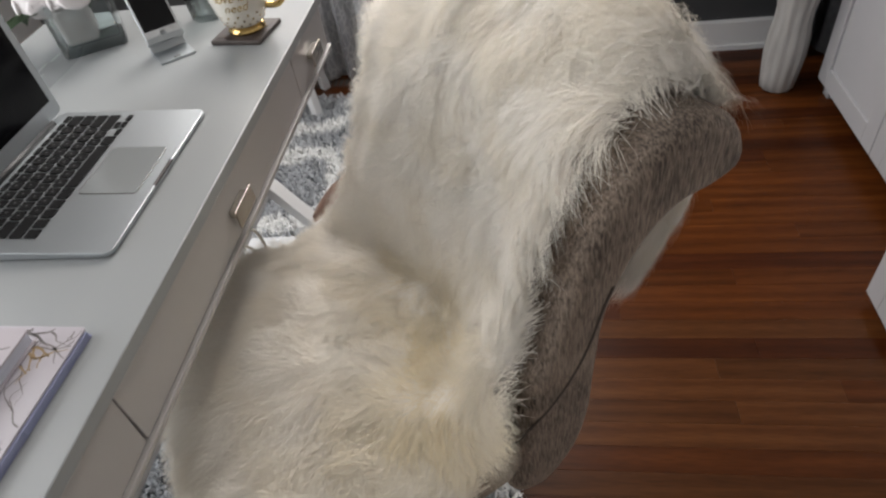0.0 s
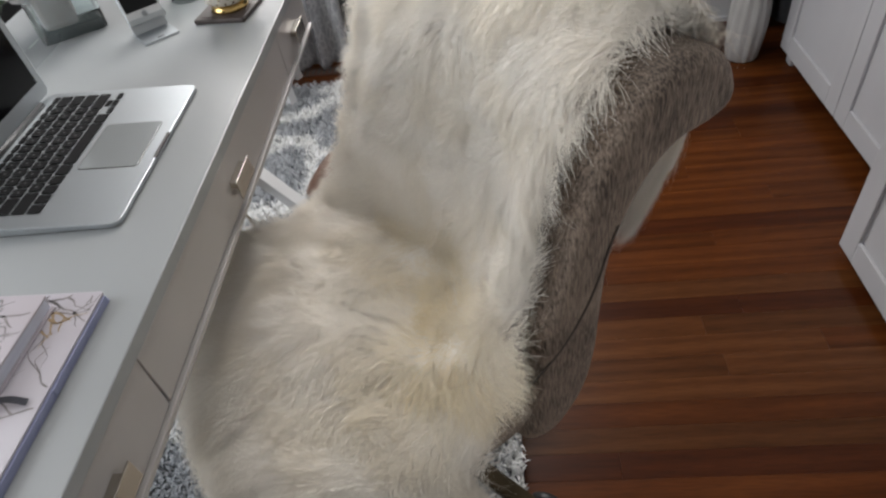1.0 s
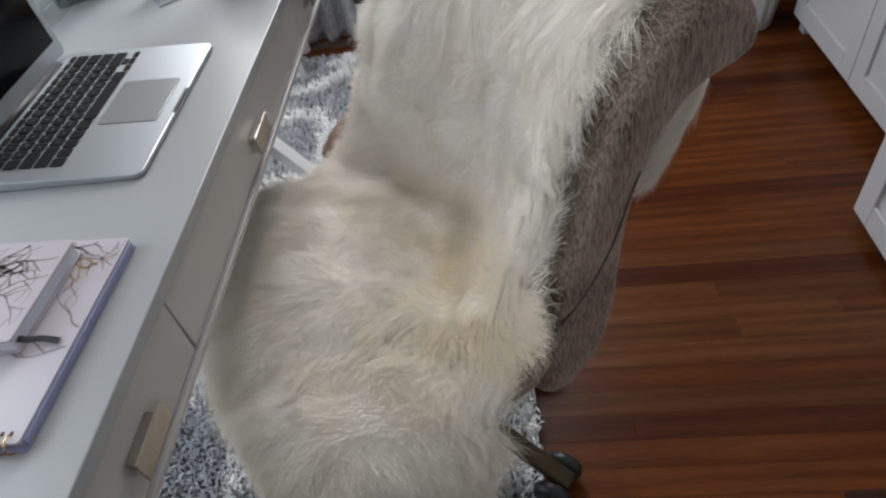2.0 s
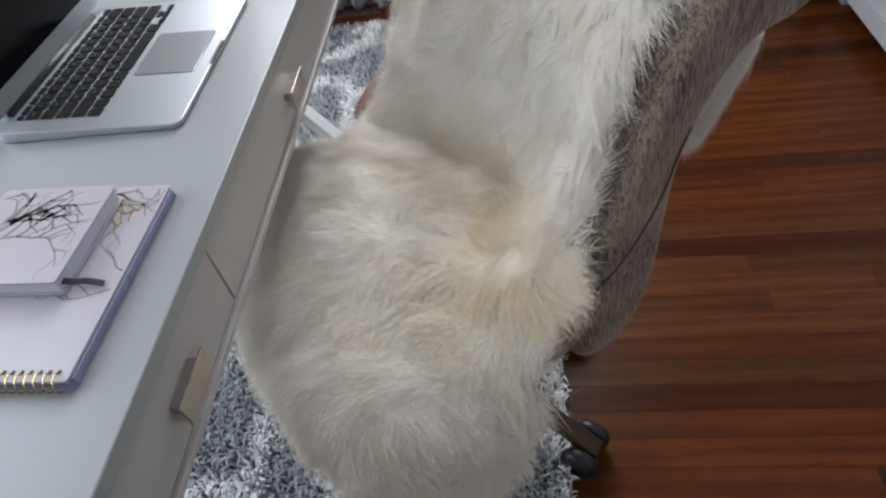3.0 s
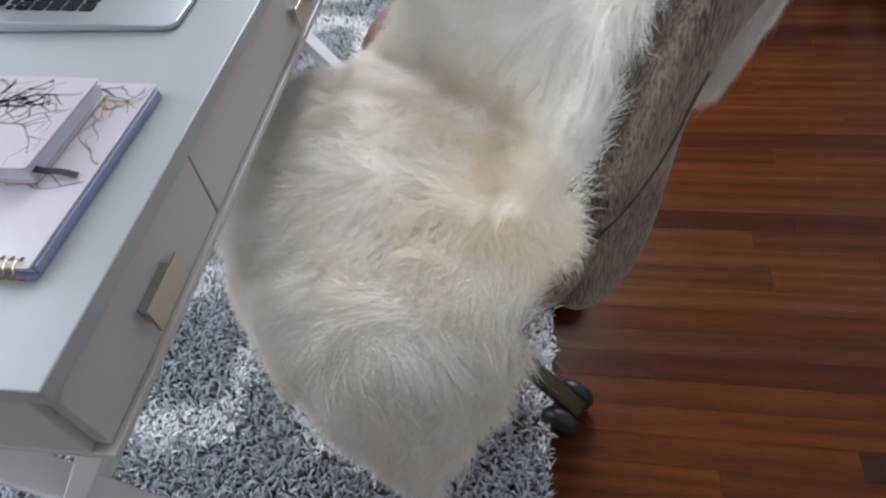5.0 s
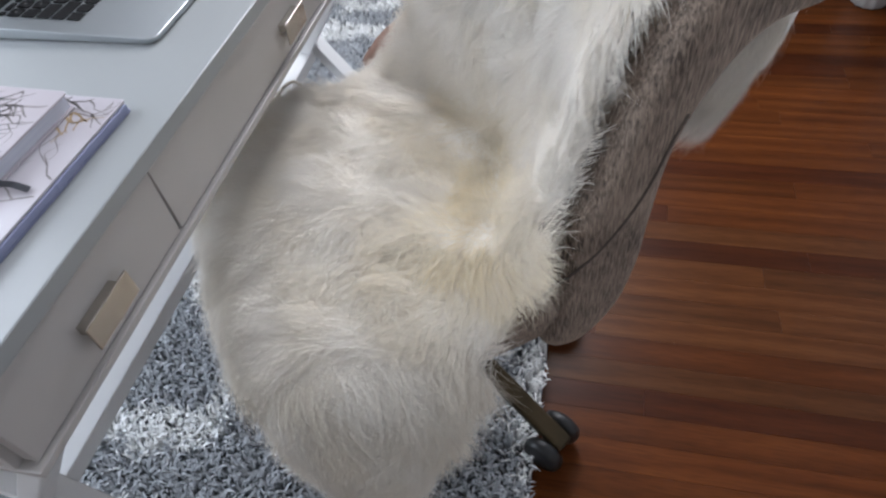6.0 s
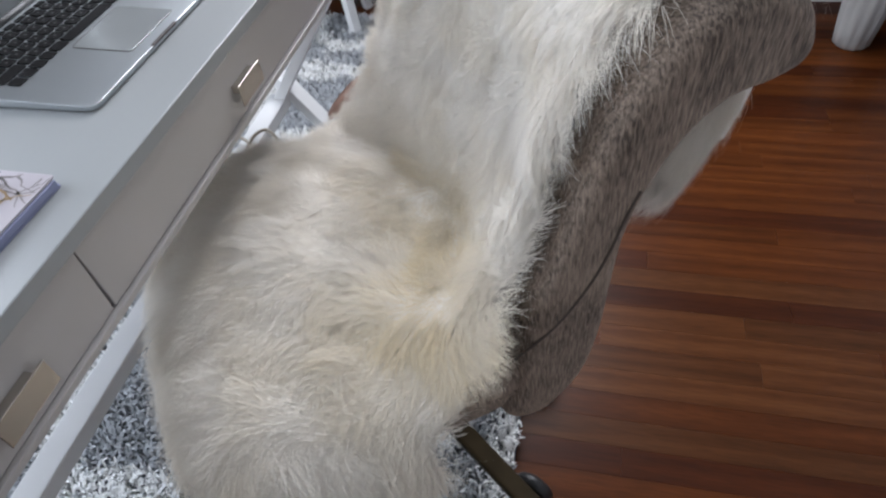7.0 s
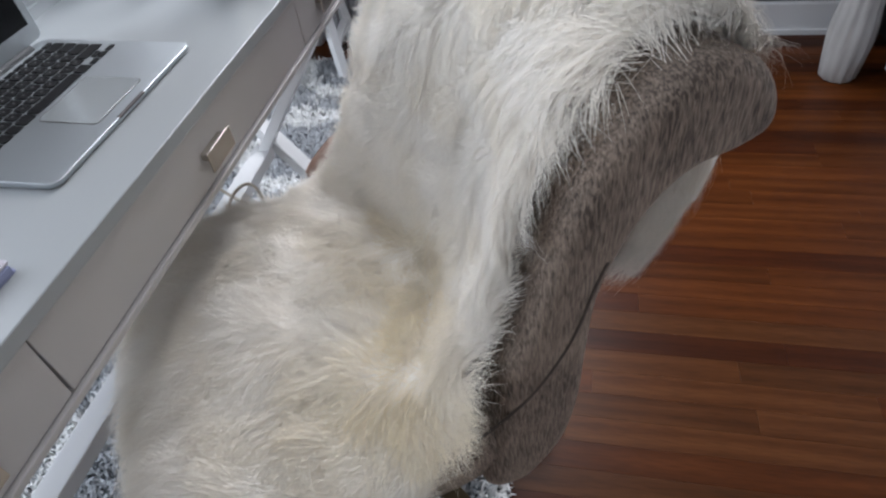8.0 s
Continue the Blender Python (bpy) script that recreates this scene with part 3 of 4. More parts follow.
part("edge_strip", box((-0.0075, 0.006, 0.0026), (0.0006, H - 0.004, 0.0102), 0.001), LILAC, nb)
part("clasp", box((-0.004, 0.115, 0.0025), (0.0016, 0.124, 0.0104), 0.0006), LILAC, nb)
for i in range(12):
    part("spiral_ring", tube([(-0.012 - i * 0.0085, 0.004 + 0.0085 * math.cos(a), 0.0075 + 0.0085 * math.sin(a)) for a in [math.pi * 2 * k / 14 for k in range(15)]], 0.0008, 6), GOLD, nb)
    part("punch_hole", box((-0.0135 - i * 0.0085, 0.008, 0.0128), (-0.0105 - i * 0.0085, 0.012, 0.0134)), GAP_DARK, nb)
nb2 = thing("pocket_diary", pose(-0.514, 0.347, DZ + 0.0131, 0, 0, -1.5), "small pale marbled diary with a grey ribbon", "notebook")
W2, H2 = 0.125, 0.128
part("back_cover", plate(round_rect(-W2, 0, 0, H2, 0.004), 0, 0.002, 0.0005), COVER_B, nb2)
part("page_block", box((-W2 + 0.003, 0.003, 0.002), (-0.004, H2 - 0.003, 0.0165)), PAPER, nb2, "block of pale lilac pages")
part("front_cover", plate(round_rect(-W2, 0, 0, H2, 0.004), 0.0165, 0.0188, 0.0007), COVER_B, nb2)
part("print", branch_print(12, ((-0.122, 0.030, 52, 0.0019, 34), (-0.110, 0.050, 20, 0.0011, 26), (-0.075, 0.012, 118, 0.0009, 10), (-0.060, 0.090, 65, 0.0008, 10), (-0.100, 0.080, 84, 0.0008, 10)), 0.01886, -W2 + 0.002, -0.002, 0.002, H2 - 0.002), BRANCH, nb2, "grey twigs printed on the cover")
rb = bmesh.new()
sp = spline([(-0.006, 0.010, 0.0093), (0.006, 0.010, 0.007), (0.016, 0.0135, 0.0035), (0.034, 0.011, 0.0022)], 12)
vs = [(rb.verts.new((p[0], p[1] - 0.0035, p[2])), rb.verts.new((p[0], p[1] + 0.0035, p[2] + 0.0006))) for p in sp]
for a, b in zip(vs, vs[1:]):
    rb.faces.new((a[0], b[0], b[1], a[1]))
bmesh.ops.solidify(rb, geom=rb.faces[:], thickness=0.0006)
part("ribbon", rb, RIBBON, nb2, "dark grey marker ribbon")

# ---- phone on its stand ----
ps = thing("phone_stand", pose(-0.652, 1.146, DZ, 0, 0, 41), "folded silver aluminium phone stand on the desk", "phone stand")
part("foot", box((-0.032, -0.036, 0), (0.032, 0.036, 0.004), 0.0008), ALU, ps)
back_m = Matrix.Translation((0, 0.018, 0.003)) @ Matrix.Rotation(radians(-24), 4, "X")
part("upright", box((-0.032, -0.002, 0), (0.032, 0.002, 0.085), 0.0008, 2, back_m), ALU, ps)
part("ledge", box((-0.034, -0.020, 0.014), (0.034, 0.000, 0.0175), 0.0008, 2, back_m), ALU, ps)
part("lip", box((-0.034, -0.0205, 0.014), (0.034, -0.0175, 0.024), 0.0008, 2, back_m), ALU, ps)
part("cable_slot", box((-0.006, -0.031, 0.0041), (0.006, -0.027, 0.0046)), GAP_DARK, ps)
ph = thing("phone", pose(-0.652, 1.146, DZ, 0, 0, 41) @ back_m, "white-bordered smartphone with a dark screen leaning on its stand", "phone")
part("body", box((-0.0335, -0.0145, 0.0185), (0.0335, -0.0075, 0.1565), 0.0028, 3), ALU, ph)
part("face", box((-0.0320, -0.0150, 0.0200), (0.0320, -0.0146, 0.1550), 0.0), PLASTIC, ph, "white glass face")
part("screen", box((-0.0295, -0.0154, 0.0365), (0.0295, -0.0151, 0.1385)), SCREEN, ph, "switched-off black screen")
hb = lathe([(0.0052, 0), (0.0052, 0.0003), (0.0044, 0.0003), (0.0044, 0.0)], 24)
part("home_button", hb, ALU, ph).matrix_local = Matrix.Translation((0, -0.0150, 0.0285)) @ Matrix.Rotation(radians(90), 4, "X")

# ---- mug on a coaster ----
co = thing("coaster", pose(-0.527, 1.204, DZ, 0, 0, -8), "square grey-brown stone coaster under the mug", "coaster")
part("slab", box((-0.050, -0.048, 0), (0.050, 0.048, 0.009), 0.003, 3), COASTER, co)
part("inlay", box((-0.040, -0.038, 0.0091), (0.040, 0.038, 0.0098), 0.0003), COASTER, co)
mug = thing("mug", pose(-0.523, 1.205, DZ + 0.0102, 0, 0, 12) @ Matrix.Scale(1.24, 4), "cream ceramic mug with gold dots and gold lettering", "mug")
part("cup", lathe([(0.024, 0.010), (0.030, 0.014), (0.036, 0.028), (0.041, 0.052), (0.043, 0.078), (0.0435, 0.098), (0.041, 0.0985), (0.0385, 0.075), (0.034, 0.04), (0.026, 0.02)], 56), CERAMIC, mug, smooth=True)
part("foot_ring", lathe([(0.027, 0), (0.0285, 0.0015), (0.0275, 0.005), (0.0235, 0.0105), (0.021, 0.0105)], 48), GOLD, mug, "gold lustre foot", True)
part("handle", tube(spline([(0.036, 0.0, 0.030), (0.056, -0.002, 0.030), (0.070, -0.003, 0.048), (0.070, -0.003, 0.070), (0.056, -0.002, 0.086), (0.040, 0, 0.086)], 26), 0.0048, 12), GOLD, mug, "gold lustre handle", True)


def mug_radius(z):
    return float(np.interp(z, [0.010, 0.014, 0.028, 0.052, 0.078, 0.098], [0.024, 0.030, 0.036, 0.041, 0.043, 0.0435]))


dot = lathe([(0.0017, 0), (0.0017, 0.0004)], 10)
dot_me = bpy.data.meshes.new("dot")
dot.to_mesh(dot_me)
dot.free()
dot_me.materials.append(GOLD)
for j in range(3):
    z = 0.016 + j * 0.0075
    for i in range(16):
        a = 2 * math.pi * (i + 0.5 * (j % 2)) / 16
        q = new("dot", dot_me)
        q.parent = mug
        rr = mug_radius(z)
        slope = math.atan2(mug_radius(z + 0.003) - mug_radius(z - 0.003), 0.006)
        q.matrix_local = Matrix.Rotation(a, 4, "Z") @ Matrix.Translation((rr - 0.0001, 0, z)) @ Matrix.Rotation(radians(90) + slope, 4, "Y")


def wrapped_text(word, size, z, mid, parent):
    """Raised gold letters bent round the cup."""
    cu = bpy.data.curves.new("lettering", "FONT")
    cu.body, cu.size, cu.extrude, cu.shear, cu.align_x = word, size, 0.0003, 0.35, "CENTER"
    ob = new("lettering", cu)
    me = bpy.data.meshes.new_from_object(ob)
    bpy.data.objects.remove(ob)
    bpy.data.curves.remove(cu)
    for vt in me.vertices:
        px, py, pz = vt.co
        rr = mug_radius(z + py) + 0.0002 + pz
        a = mid + px / rr
        vt.co = (rr * math.cos(a), rr * math.sin(a), z + py)
    me.materials.clear()
    return put("lettering", me, GOLD, parent, "gold lettering")


wrapped_text("love is", 0.0175, 0.055, radians(-96), mug)
wrapped_text("need", 0.0175, 0.040, radians(-88), mug)

# ---- glass cube with flowers ----
gv = thing("glass_vase", pose(-0.848, 1.222, DZ, 0, 0, 32) @ Matrix.Scale(1.14, 4), "clear square glass vase with thick base", "vase")
bm = box((-0.052, -0.052, 0), (0.052, 0.052, 0.086), 0.006, 3)
part("glass", bm, GLASS, gv, smooth=False)
inner = box((-0.0455, -0.0455, 0.014), (0.0455, 0.0455, 0.0865), 0.004, 2)
bmesh.ops.reverse_faces(inner, faces=inner.faces[:])
part("inner_wall", inner, GLASS, gv)
part("lining", box((-0.040, -0.040, 0.0145), (0.014, 0.040, 0.080), 0.008, 2), LINING, gv, "pale blush paper lining")
rnd = random.Random(4)
for i, (fx, fy, fz, fs) in enumerate(((-0.815, 1.185, 0.890, 0.050), (-0.895, 1.205, 0.872, 0.055), (-0.865, 1.285, 0.905, 0.055), (-0.80, 1.27, 0.92, 0.05))):
    fl = thing("peony", pose(fx, fy, fz), "full white peony with a blush of pink", "flower", "flowers in the glass vase")
    for k in range(34):
        u = k / 34
        pb = bmesh.new()
        bmesh.ops.create_uvsphere(pb, u_segments=8, v_segments=5, radius=1.0)
        tilt_a, turn = 0.25 + 1.25 * u, k * 2.4
        bmesh.ops.transform(pb, matrix=Matrix.Rotation(turn, 4, "Z") @ Matrix.Rotation(tilt_a, 4, "Y") @ Matrix.Translation((0, 0, fs * (0.55 + 0.35 * u))) @ Matrix.Diagonal((fs * 0.42, fs * (0.36 + 0.25 * u), fs * 0.10, 1)) @ Matrix.Rotation(rnd.uniform(-0.4, 0.4), 4, "X"), verts=pb.verts[:])
        part("petal", pb, PETAL, fl, smooth=True)
    part("stem", tube([(0, 0, 0), ((-0.855 - fx) * 0.7, (1.225 - fy) * 0.7, DZ + 0.06 - fz)], 0.0022, 6), LEAF, fl)
for lx, ly, lz, rz in ((-0.97, 1.22, 0.865, 160), (-0.95, 1.30, 0.86, 110), (-0.94, 1.16, 0.87, 220)):
    lb = bmesh.new()
    rws = []
    for i in range(9):
        u = i / 8
        wdt = 0.026 * math.sin(math.pi * min(1, u * 0.95 + 0.04)) ** 0.8
        zz = 0.02 * math.sin(u * 2.4) - 0.03 * u * u
        rws.append([lb.verts.new((0.11 * u, s * wdt, zz + abs(s) * 0.006)) for s in (-1, 0, 1)])
    for a, b in zip(rws, rws[1:]):
        for i in range(2):
            lb.faces.new((a[i], a[i + 1], b[i + 1], b[i]))
    bmesh.ops.solidify(lb, geom=lb.faces[:], thickness=0.0006)
    o = tagged(part("leaf", lb, LEAF, None, smooth=True), "dark green leaf among the flowers", "leaf", "leaves in the glass vase")
    o.matrix_world = pose(lx + 0.06, ly, lz, 0, 20, rz)
gl = thing("tumbler", pose(-0.640, 1.300, DZ), "clear cut glass tumbler on the desk", "glass")
part("glass", lathe([(0.030, 0), (0.032, 0.004), (0.037, 0.09), (0.0345, 0.09), (0.029, 0.012), (0.004, 0.010)], 40, 0.02, 10), GLASS, gl, smooth=True)

# ---- swivel chair ----
# chair axes: a forward (towards the desk), b sideways (towards the floor side), origin at the near front edge of the back
FX, FY = -0.842, -0.540
CH = Matrix(((FX, -FY, 0, 0.016), (FY, FX, 0, 0.615), (0, 0, 1, 0), (0, 0, 0, 1)))
chair = thing("office_chair", CH, "taupe plush swivel chair with a rolled back on bronze castors", "chair")

BACK_PROFILE = [(0.085, 0.500), (0.066, 0.600), (0.036, 0.690), (0.004, 0.790), (-0.030, 0.858), (-0.078, 0.905), (-0.135, 0.921), (-0.183, 0.900), (-0.206, 0.860),
                (-0.200, 0.832), (-0.168, 0.820), (-0.118, 0.812), (-0.076, 0.772), (-0.044, 0.700), (-0.034, 0.610), (-0.028, 0.520), (-0.006, 0.440), (0.046, 0.386), (0.100, 0.405)]
# how far the front of the back stands forward of its profile, across the chair: wings forward, hollow between
HOLLOW = spline([(-0.52, 0.030), (-0.43, 0.022), (-0.34, -0.012), (-0.24, -0.040), (-0.145, -0.050), (-0.06, -0.028), (0.0, -0.004), (0.07, 0.0), (0.40, 0.0)], 120)


def slab_from_profile(profile, b0, b1, rounding, n=90):
    """A padded slab: the closed side profile run sideways, its ends rounded off."""
    P = spline(profile + profile[:1], n)[:-1]
    c = P.mean(0)
    nxt, prv = np.roll(P, -1, 0), np.roll(P, 1, 0)
    t = nxt - prv
    t /= np.linalg.norm(t, axis=1)[:, None]
    nrm = np.stack([t[:, 1], -t[:, 0]], 1)
    if ((P - c) * nrm).sum() < 0:
        nrm = -nrm
    bm = bmesh.new()
    rings = []
    left = [(b0 + rounding * (1 - math.cos(k)), rounding * (1 - math.sin(k))) for k in np.linspace(0, math.pi / 2, 6)]
    right = [(b1 - rounding * (1 - math.cos(k)), rounding * (1 - math.sin(k))) for k in np.linspace(math.pi / 2, 0, 6)]
    inner = [(b, 0.0) for b in np.linspace(b0 + rounding, b1 - rounding, 26)[1:-1]]
    for b, inset in left + inner + right:
        Q = P - nrm * inset * 0.9
        front = np.clip((Q[:, 0] + 0.075) / 0.05, 0, 1) * np.clip((0.90 - Q[:, 1]) / 0.12, 0, 1)
        hol = np.interp(b, HOLLOW[:, 0], HOLLOW[:, 1])
        Q[:, 0] += front * (0.8 * hol * np.clip((0.76 - Q[:, 1]) / 0.2, 0, 1) ** 2 if hol > 0 else hol)
        rings.append([bm.verts.new((q[0], b, q[1])) for q in Q])
    k = len(P)
    for r0, r1 in zip(rings, rings[1:]):
        for i in range(k):
            bm.faces.new((r0[i], r0[(i + 1) % k], r1[(i + 1) % k], r1[i]))
    bm.faces.new(rings[0])
    bm.faces.new(rings[-1])
    bmesh.ops.recalc_face_normals(bm, faces=bm.faces[:])
    return bm


part("backrest", slab_from_profile(BACK_PROFILE, -0.455, 0.060, 0.024), VELVET, chair, smooth=True)


def cushion(a0, a1, b0, b1, z0, z1, power, n=48, taper=0.8):
    """A padded block, rounded in plan, narrower below."""
    bm = bmesh.new()
    ca, cb, ra, rb = (a0 + a1) / 2, (b0 + b1) / 2, (a1 - a0) / 2, (b1 - b0) / 2
    rings = []
    for u in np.linspace(0, 1, 12):
        z = z0 + (z1 - z0) * u
        edge = (1 - abs(2 * u - 1) ** 3.2) ** 0.5 if 0 < u < 1 else 0.0
        s = 0.90 + 0.10 * edge
        s *= taper + (1 - taper) * min(1, u * 1.6) ** 0.6
        ring = []
        for i in range(n):
            t = 2 * math.pi * i / n
            c, q = math.cos(t), math.sin(t)
            ring.append(bm.verts.new((ca + ra * s * math.copysign(abs(c) ** (2 / power), c), cb + rb * s * math.copysign(abs(q) ** (2 / power), q), z)))
        rings.append(ring)
    for r0, r1 in zip(rings, rings[1:]):
        for i in range(n):
            bm.faces.new((r0[i], r0[(i + 1) % n], r1[(i + 1) % n], r1[i]))
    bm.faces.new(rings[0][::-1])
    bm.faces.new(rings[-1])
    bmesh.ops.recalc_face_normals(bm, faces=bm.faces[:])
    return bm


part("seat", cushion(-0.03, 0.450, -0.440, 0.060, 0.372, 0.528, 4.0, taper=0.86), VELVET, chair, smooth=True)
END_B = 0.0612
part("welt", tube([(p[0], END_B - 0.0012, p[1]) for p in spline([(-0.040, 0.748), (-0.027, 0.715), (-0.016, 0.676), (0.004, 0.630), (0.038, 0.582), (0.076, 0.552), (0.120, 0.528)], 30)], 0.0019, 8), WELT, chair, "dark welted seam", True)
HUB = (0.165, -0.185)
part("gas_column", lathe([(0.028, 0.16), (0.028, 0.30), (0.045, 0.345), (0.09, 0.374)], 24), BRONZE, chair).matrix_local = pose(*HUB, 0)
part("hub", lathe([(0.030, 0.105), (0.046, 0.112), (0.048, 0.160), (0.034, 0.174)], 28), BRONZE, chair, "bronze star-base hub", True).matrix_local = pose(*HUB, 0)
for k in range(5):
    a = radians(115 + 72 * k)
    d = Vector((math.cos(a), math.sin(a), 0))
    o = Vector((*HUB, 0))
    lb = bar(o + d * 0.03 + Vector((0, 0, 0.150)), o + d * 0.272 + Vector((0, 0, 0.056)), 0.036, 0.022, (0, 0, 1), 0.006)
    leg = part("leg", lb, BRONZE, chair, "bronze star-base leg")
    pivot = o + d * 0.244
    part("stem", tube([pivot + Vector((0, 0, 0.034)), pivot + Vector((0, 0, 0.060))], 0.008, 10), BRONZE, leg)
    # castors trail at their own angle
    side = Vector((-d.y, d.x, 0))
    side.rotate(Euler((0, 0, radians(8 if k == 0 else 11 * k))))
    axle = part("axle", tube([pivot - side * 0.03 + Vector((0, 0, 0.034)), pivot + side * 0.03 + Vector((0, 0, 0.034))], 0.006, 10), BLACK, leg)
    for q in (-1, 1):
        c0 = pivot + side * q * 0.031 + Vector((0, 0, 0.0365))
        w = lathe([(0.012, -0.014), (0.027, -0.014), (0.034, -0.010), (0.0365, -0.004), (0.0365, 0.004), (0.034, 0.010), (0.027, 0.014), (0.012, 0.014)], 30)
        wob = part("wheel", w, BLACK, leg, "black castor wheel", True)
        wob.matrix_local = Matrix.Translation(c0) @ side.to_track_quat("Z", "Y").to_matrix().to_4x4()


# ---- sheepskin over back and seat ----
# run along the hide: (a, z), from its lower edge behind the back, over the top, down the front and out over the seat
RUN = spline([(-0.152, 0.668), (-0.180, 0.710), (-0.205, 0.782), (-0.214, 0.850), (-0.189, 0.902), (-0.138, 0.9235), (-0.076, 0.909), (-0.025, 0.864), (0.010, 0.797), (0.044, 0.700), (0.074, 0.612),
              (0.096, 0.562), (0.132, 0.542), (0.210, 0.540), (0.330, 0.545), (0.414, 0.540), (0.453, 0.515), (0.470, 0.470), (0.474, 0.420)], 500)
seg = np.r_[0, np.cumsum(np.linalg.norm(np.diff(RUN, axis=0), axis=1))]
TOTAL = seg[-1]


def run_at(a, z):
    """Length along the hide of the place nearest to (a, z)."""
    return float(seg[np.argmin((RUN[:, 0] - a) ** 2 + (RUN[:, 1] - z) ** 2)])


S_TOP, S_CREASE, S_FRONT, S_MID = run_at(-0.138, 0.9235), run_at(0.10, 0.55), run_at(0.453, 0.515), run_at(0.30, 0.54)
NEAR_B = spline([(0, 0.040), (S_TOP * 0.5, 0.052), (S_TOP * 0.75, 0.024), (S_TOP, 0.013), (S_TOP + 0.04, 0.002), (S_TOP + 0.10, -0.008), ((S_TOP + S_CREASE) / 2, 0.0), (S_CREASE - 0.06, 0.024), (S_CREASE - 0.01, 0.052), (S_CREASE + 0.05, 0.082), (S_CREASE + 0.12, 0.120), (S_MID, 0.218), (S_FRONT - 0.04, 0.250), (S_FRONT + 0.02, 0.238), (TOTAL, 0.175)], 300)
FAR_B = spline([(0, -0.44), (S_TOP, -0.465), ((S_TOP + S_CREASE) / 2, -0.455), (S_CREASE, -0.450), (S_CREASE + 0.1, -0.475), (S_MID, -0.470), (S_FRONT - 0.035, -0.425), (S_FRONT + 0.015, -0.21), (S_FRONT + 0.042, 0.0), (TOTAL, 0.05)], 300)


def hide_point(s, b):
    """Places on the hide (chair axes) for lengths s and sideways b; past the seat's near side it hangs down."""
    a, z = np.interp(s, seg, RUN[:, 0]), np.interp(s, seg, RUN[:, 1])
    on_seat = np.clip((s - (S_CREASE + 0.02)) / 0.10, 0, 1)
    e = np.maximum(0, b - 0.055) * on_seat
    R = 0.05
    ang = np.minimum(e / R, 1.25)
    rest = np.maximum(0, e - R * 1.25)
    bb = np.where(e > 0, 0.055 + R * np.sin(ang) + rest * math.cos(1.25) + np.maximum(0, b - 0.055) * (1 - on_seat), b)
    zz = z - R * (1 - np.cos(ang)) - rest * math.sin(1.25)
    e2 = np.maximum(0, -0.43 - b) * on_seat
    zz = zz - 0.8 * e2
    # the free part behind the back rolls in along its near edge
    back = np.clip((S_TOP - 0.05 - s) / 0.06, 0, 1)
    e3 = np.maximum(0, b + 0.040) * back
    ang3 = np.minimum(e3 / 0.046, 2.1)
    bb = np.where(e3 > 0, (-0.040 + 0.046 * np.sin(ang3)) * back + b * (1 - back), bb)
    a = a + 0.046 * (1 - np.cos(ang3))
    # it stands off the rolled top in a loose fold
    crown = np.exp(-((s - (S_TOP - 0.02)) / 0.075) ** 2) * np.clip((0.02 - b) / 0.09, 0, 1) ** 0.7
    a, zz = a - 0.012 * crown, zz + 0.042 * crown
    # it follows the hollow of the back and bridges the corner of back and seat towards the near side
    w = np.clip((s - (S_TOP + 0.05)) / 0.16, 0, 1) * np.clip((S_CREASE + 0.16 - s) / 0.16, 0, 1)
    low = np.clip((s - S_CREASE + 0.22) / 0.20, 0, 1)
    hol = np.interp(b, HOLLOW[:, 0], HOLLOW[:, 1])
    a = a + np.where(hol > 0, hol * low ** 2, hol) * w
    u = np.clip((b + 0.20) / 0.24, 0, 1)
    swell = (0.004 + 0.030 * u * u * (3 - 2 * u)) * np.exp(-((s - S_CREASE) / 0.07) ** 2)
    a, zz = a + 0.70 * swell, zz + 0.66 * swell
    # its front edge is rounded off towards the near side
    fwd = np.clip((s - S_MID + 0.05) / (S_FRONT - S_MID + 0.05), 0, 1)
    a = a + fwd * np.interp(b, [-0.45, -0.30, -0.15, 0.0, 0.08, 0.16, 0.25], [0.0, 0.008, 0.015, 0.0, -0.040, -0.080, -0.105])
    # cushiony swell of the seat and the hollow of the back
    mid = np.clip(1 - ((b + 0.19) / 0.26) ** 2, 0, 1)
    zz = zz + on_seat * 0.014 * mid * np.clip((S_FRONT - s) / 0.1, 0, 1)
    return np.stack([a, bb, zz], -1)


def hide_frame(s, b):
    h = 0.002
    p = hide_point(s, b)
    ds = (hide_point(s + h, b) - hide_point(s - h, b))
    db = (hide_point(s, b + h) - hide_point(s, b - h))
    ds /= np.linalg.norm(ds, axis=-1, keepdims=True) + 1e-9
    db /= np.linalg.norm(db, axis=-1, keepdims=True) + 1e-9
    n = np.cross(ds, db)
    n /= np.linalg.norm(n, axis=-1, keepdims=True) + 1e-9
    return p, ds, db, n


def soft_noise(x, y, seed, size):
    """Smooth chance field from a few waves."""
    r = np.random.RandomState(seed)
    out = 0
    for k in range(7):
        th, f, ph = r.uniform(0, 6.28), r.uniform(0.6, 1.7) / size, r.uniform(0, 6.28)
        out = out + np.sin(2 * np.pi * f * (x * np.cos(th) + y * np.sin(th)) + ph)
    return out / 2.6


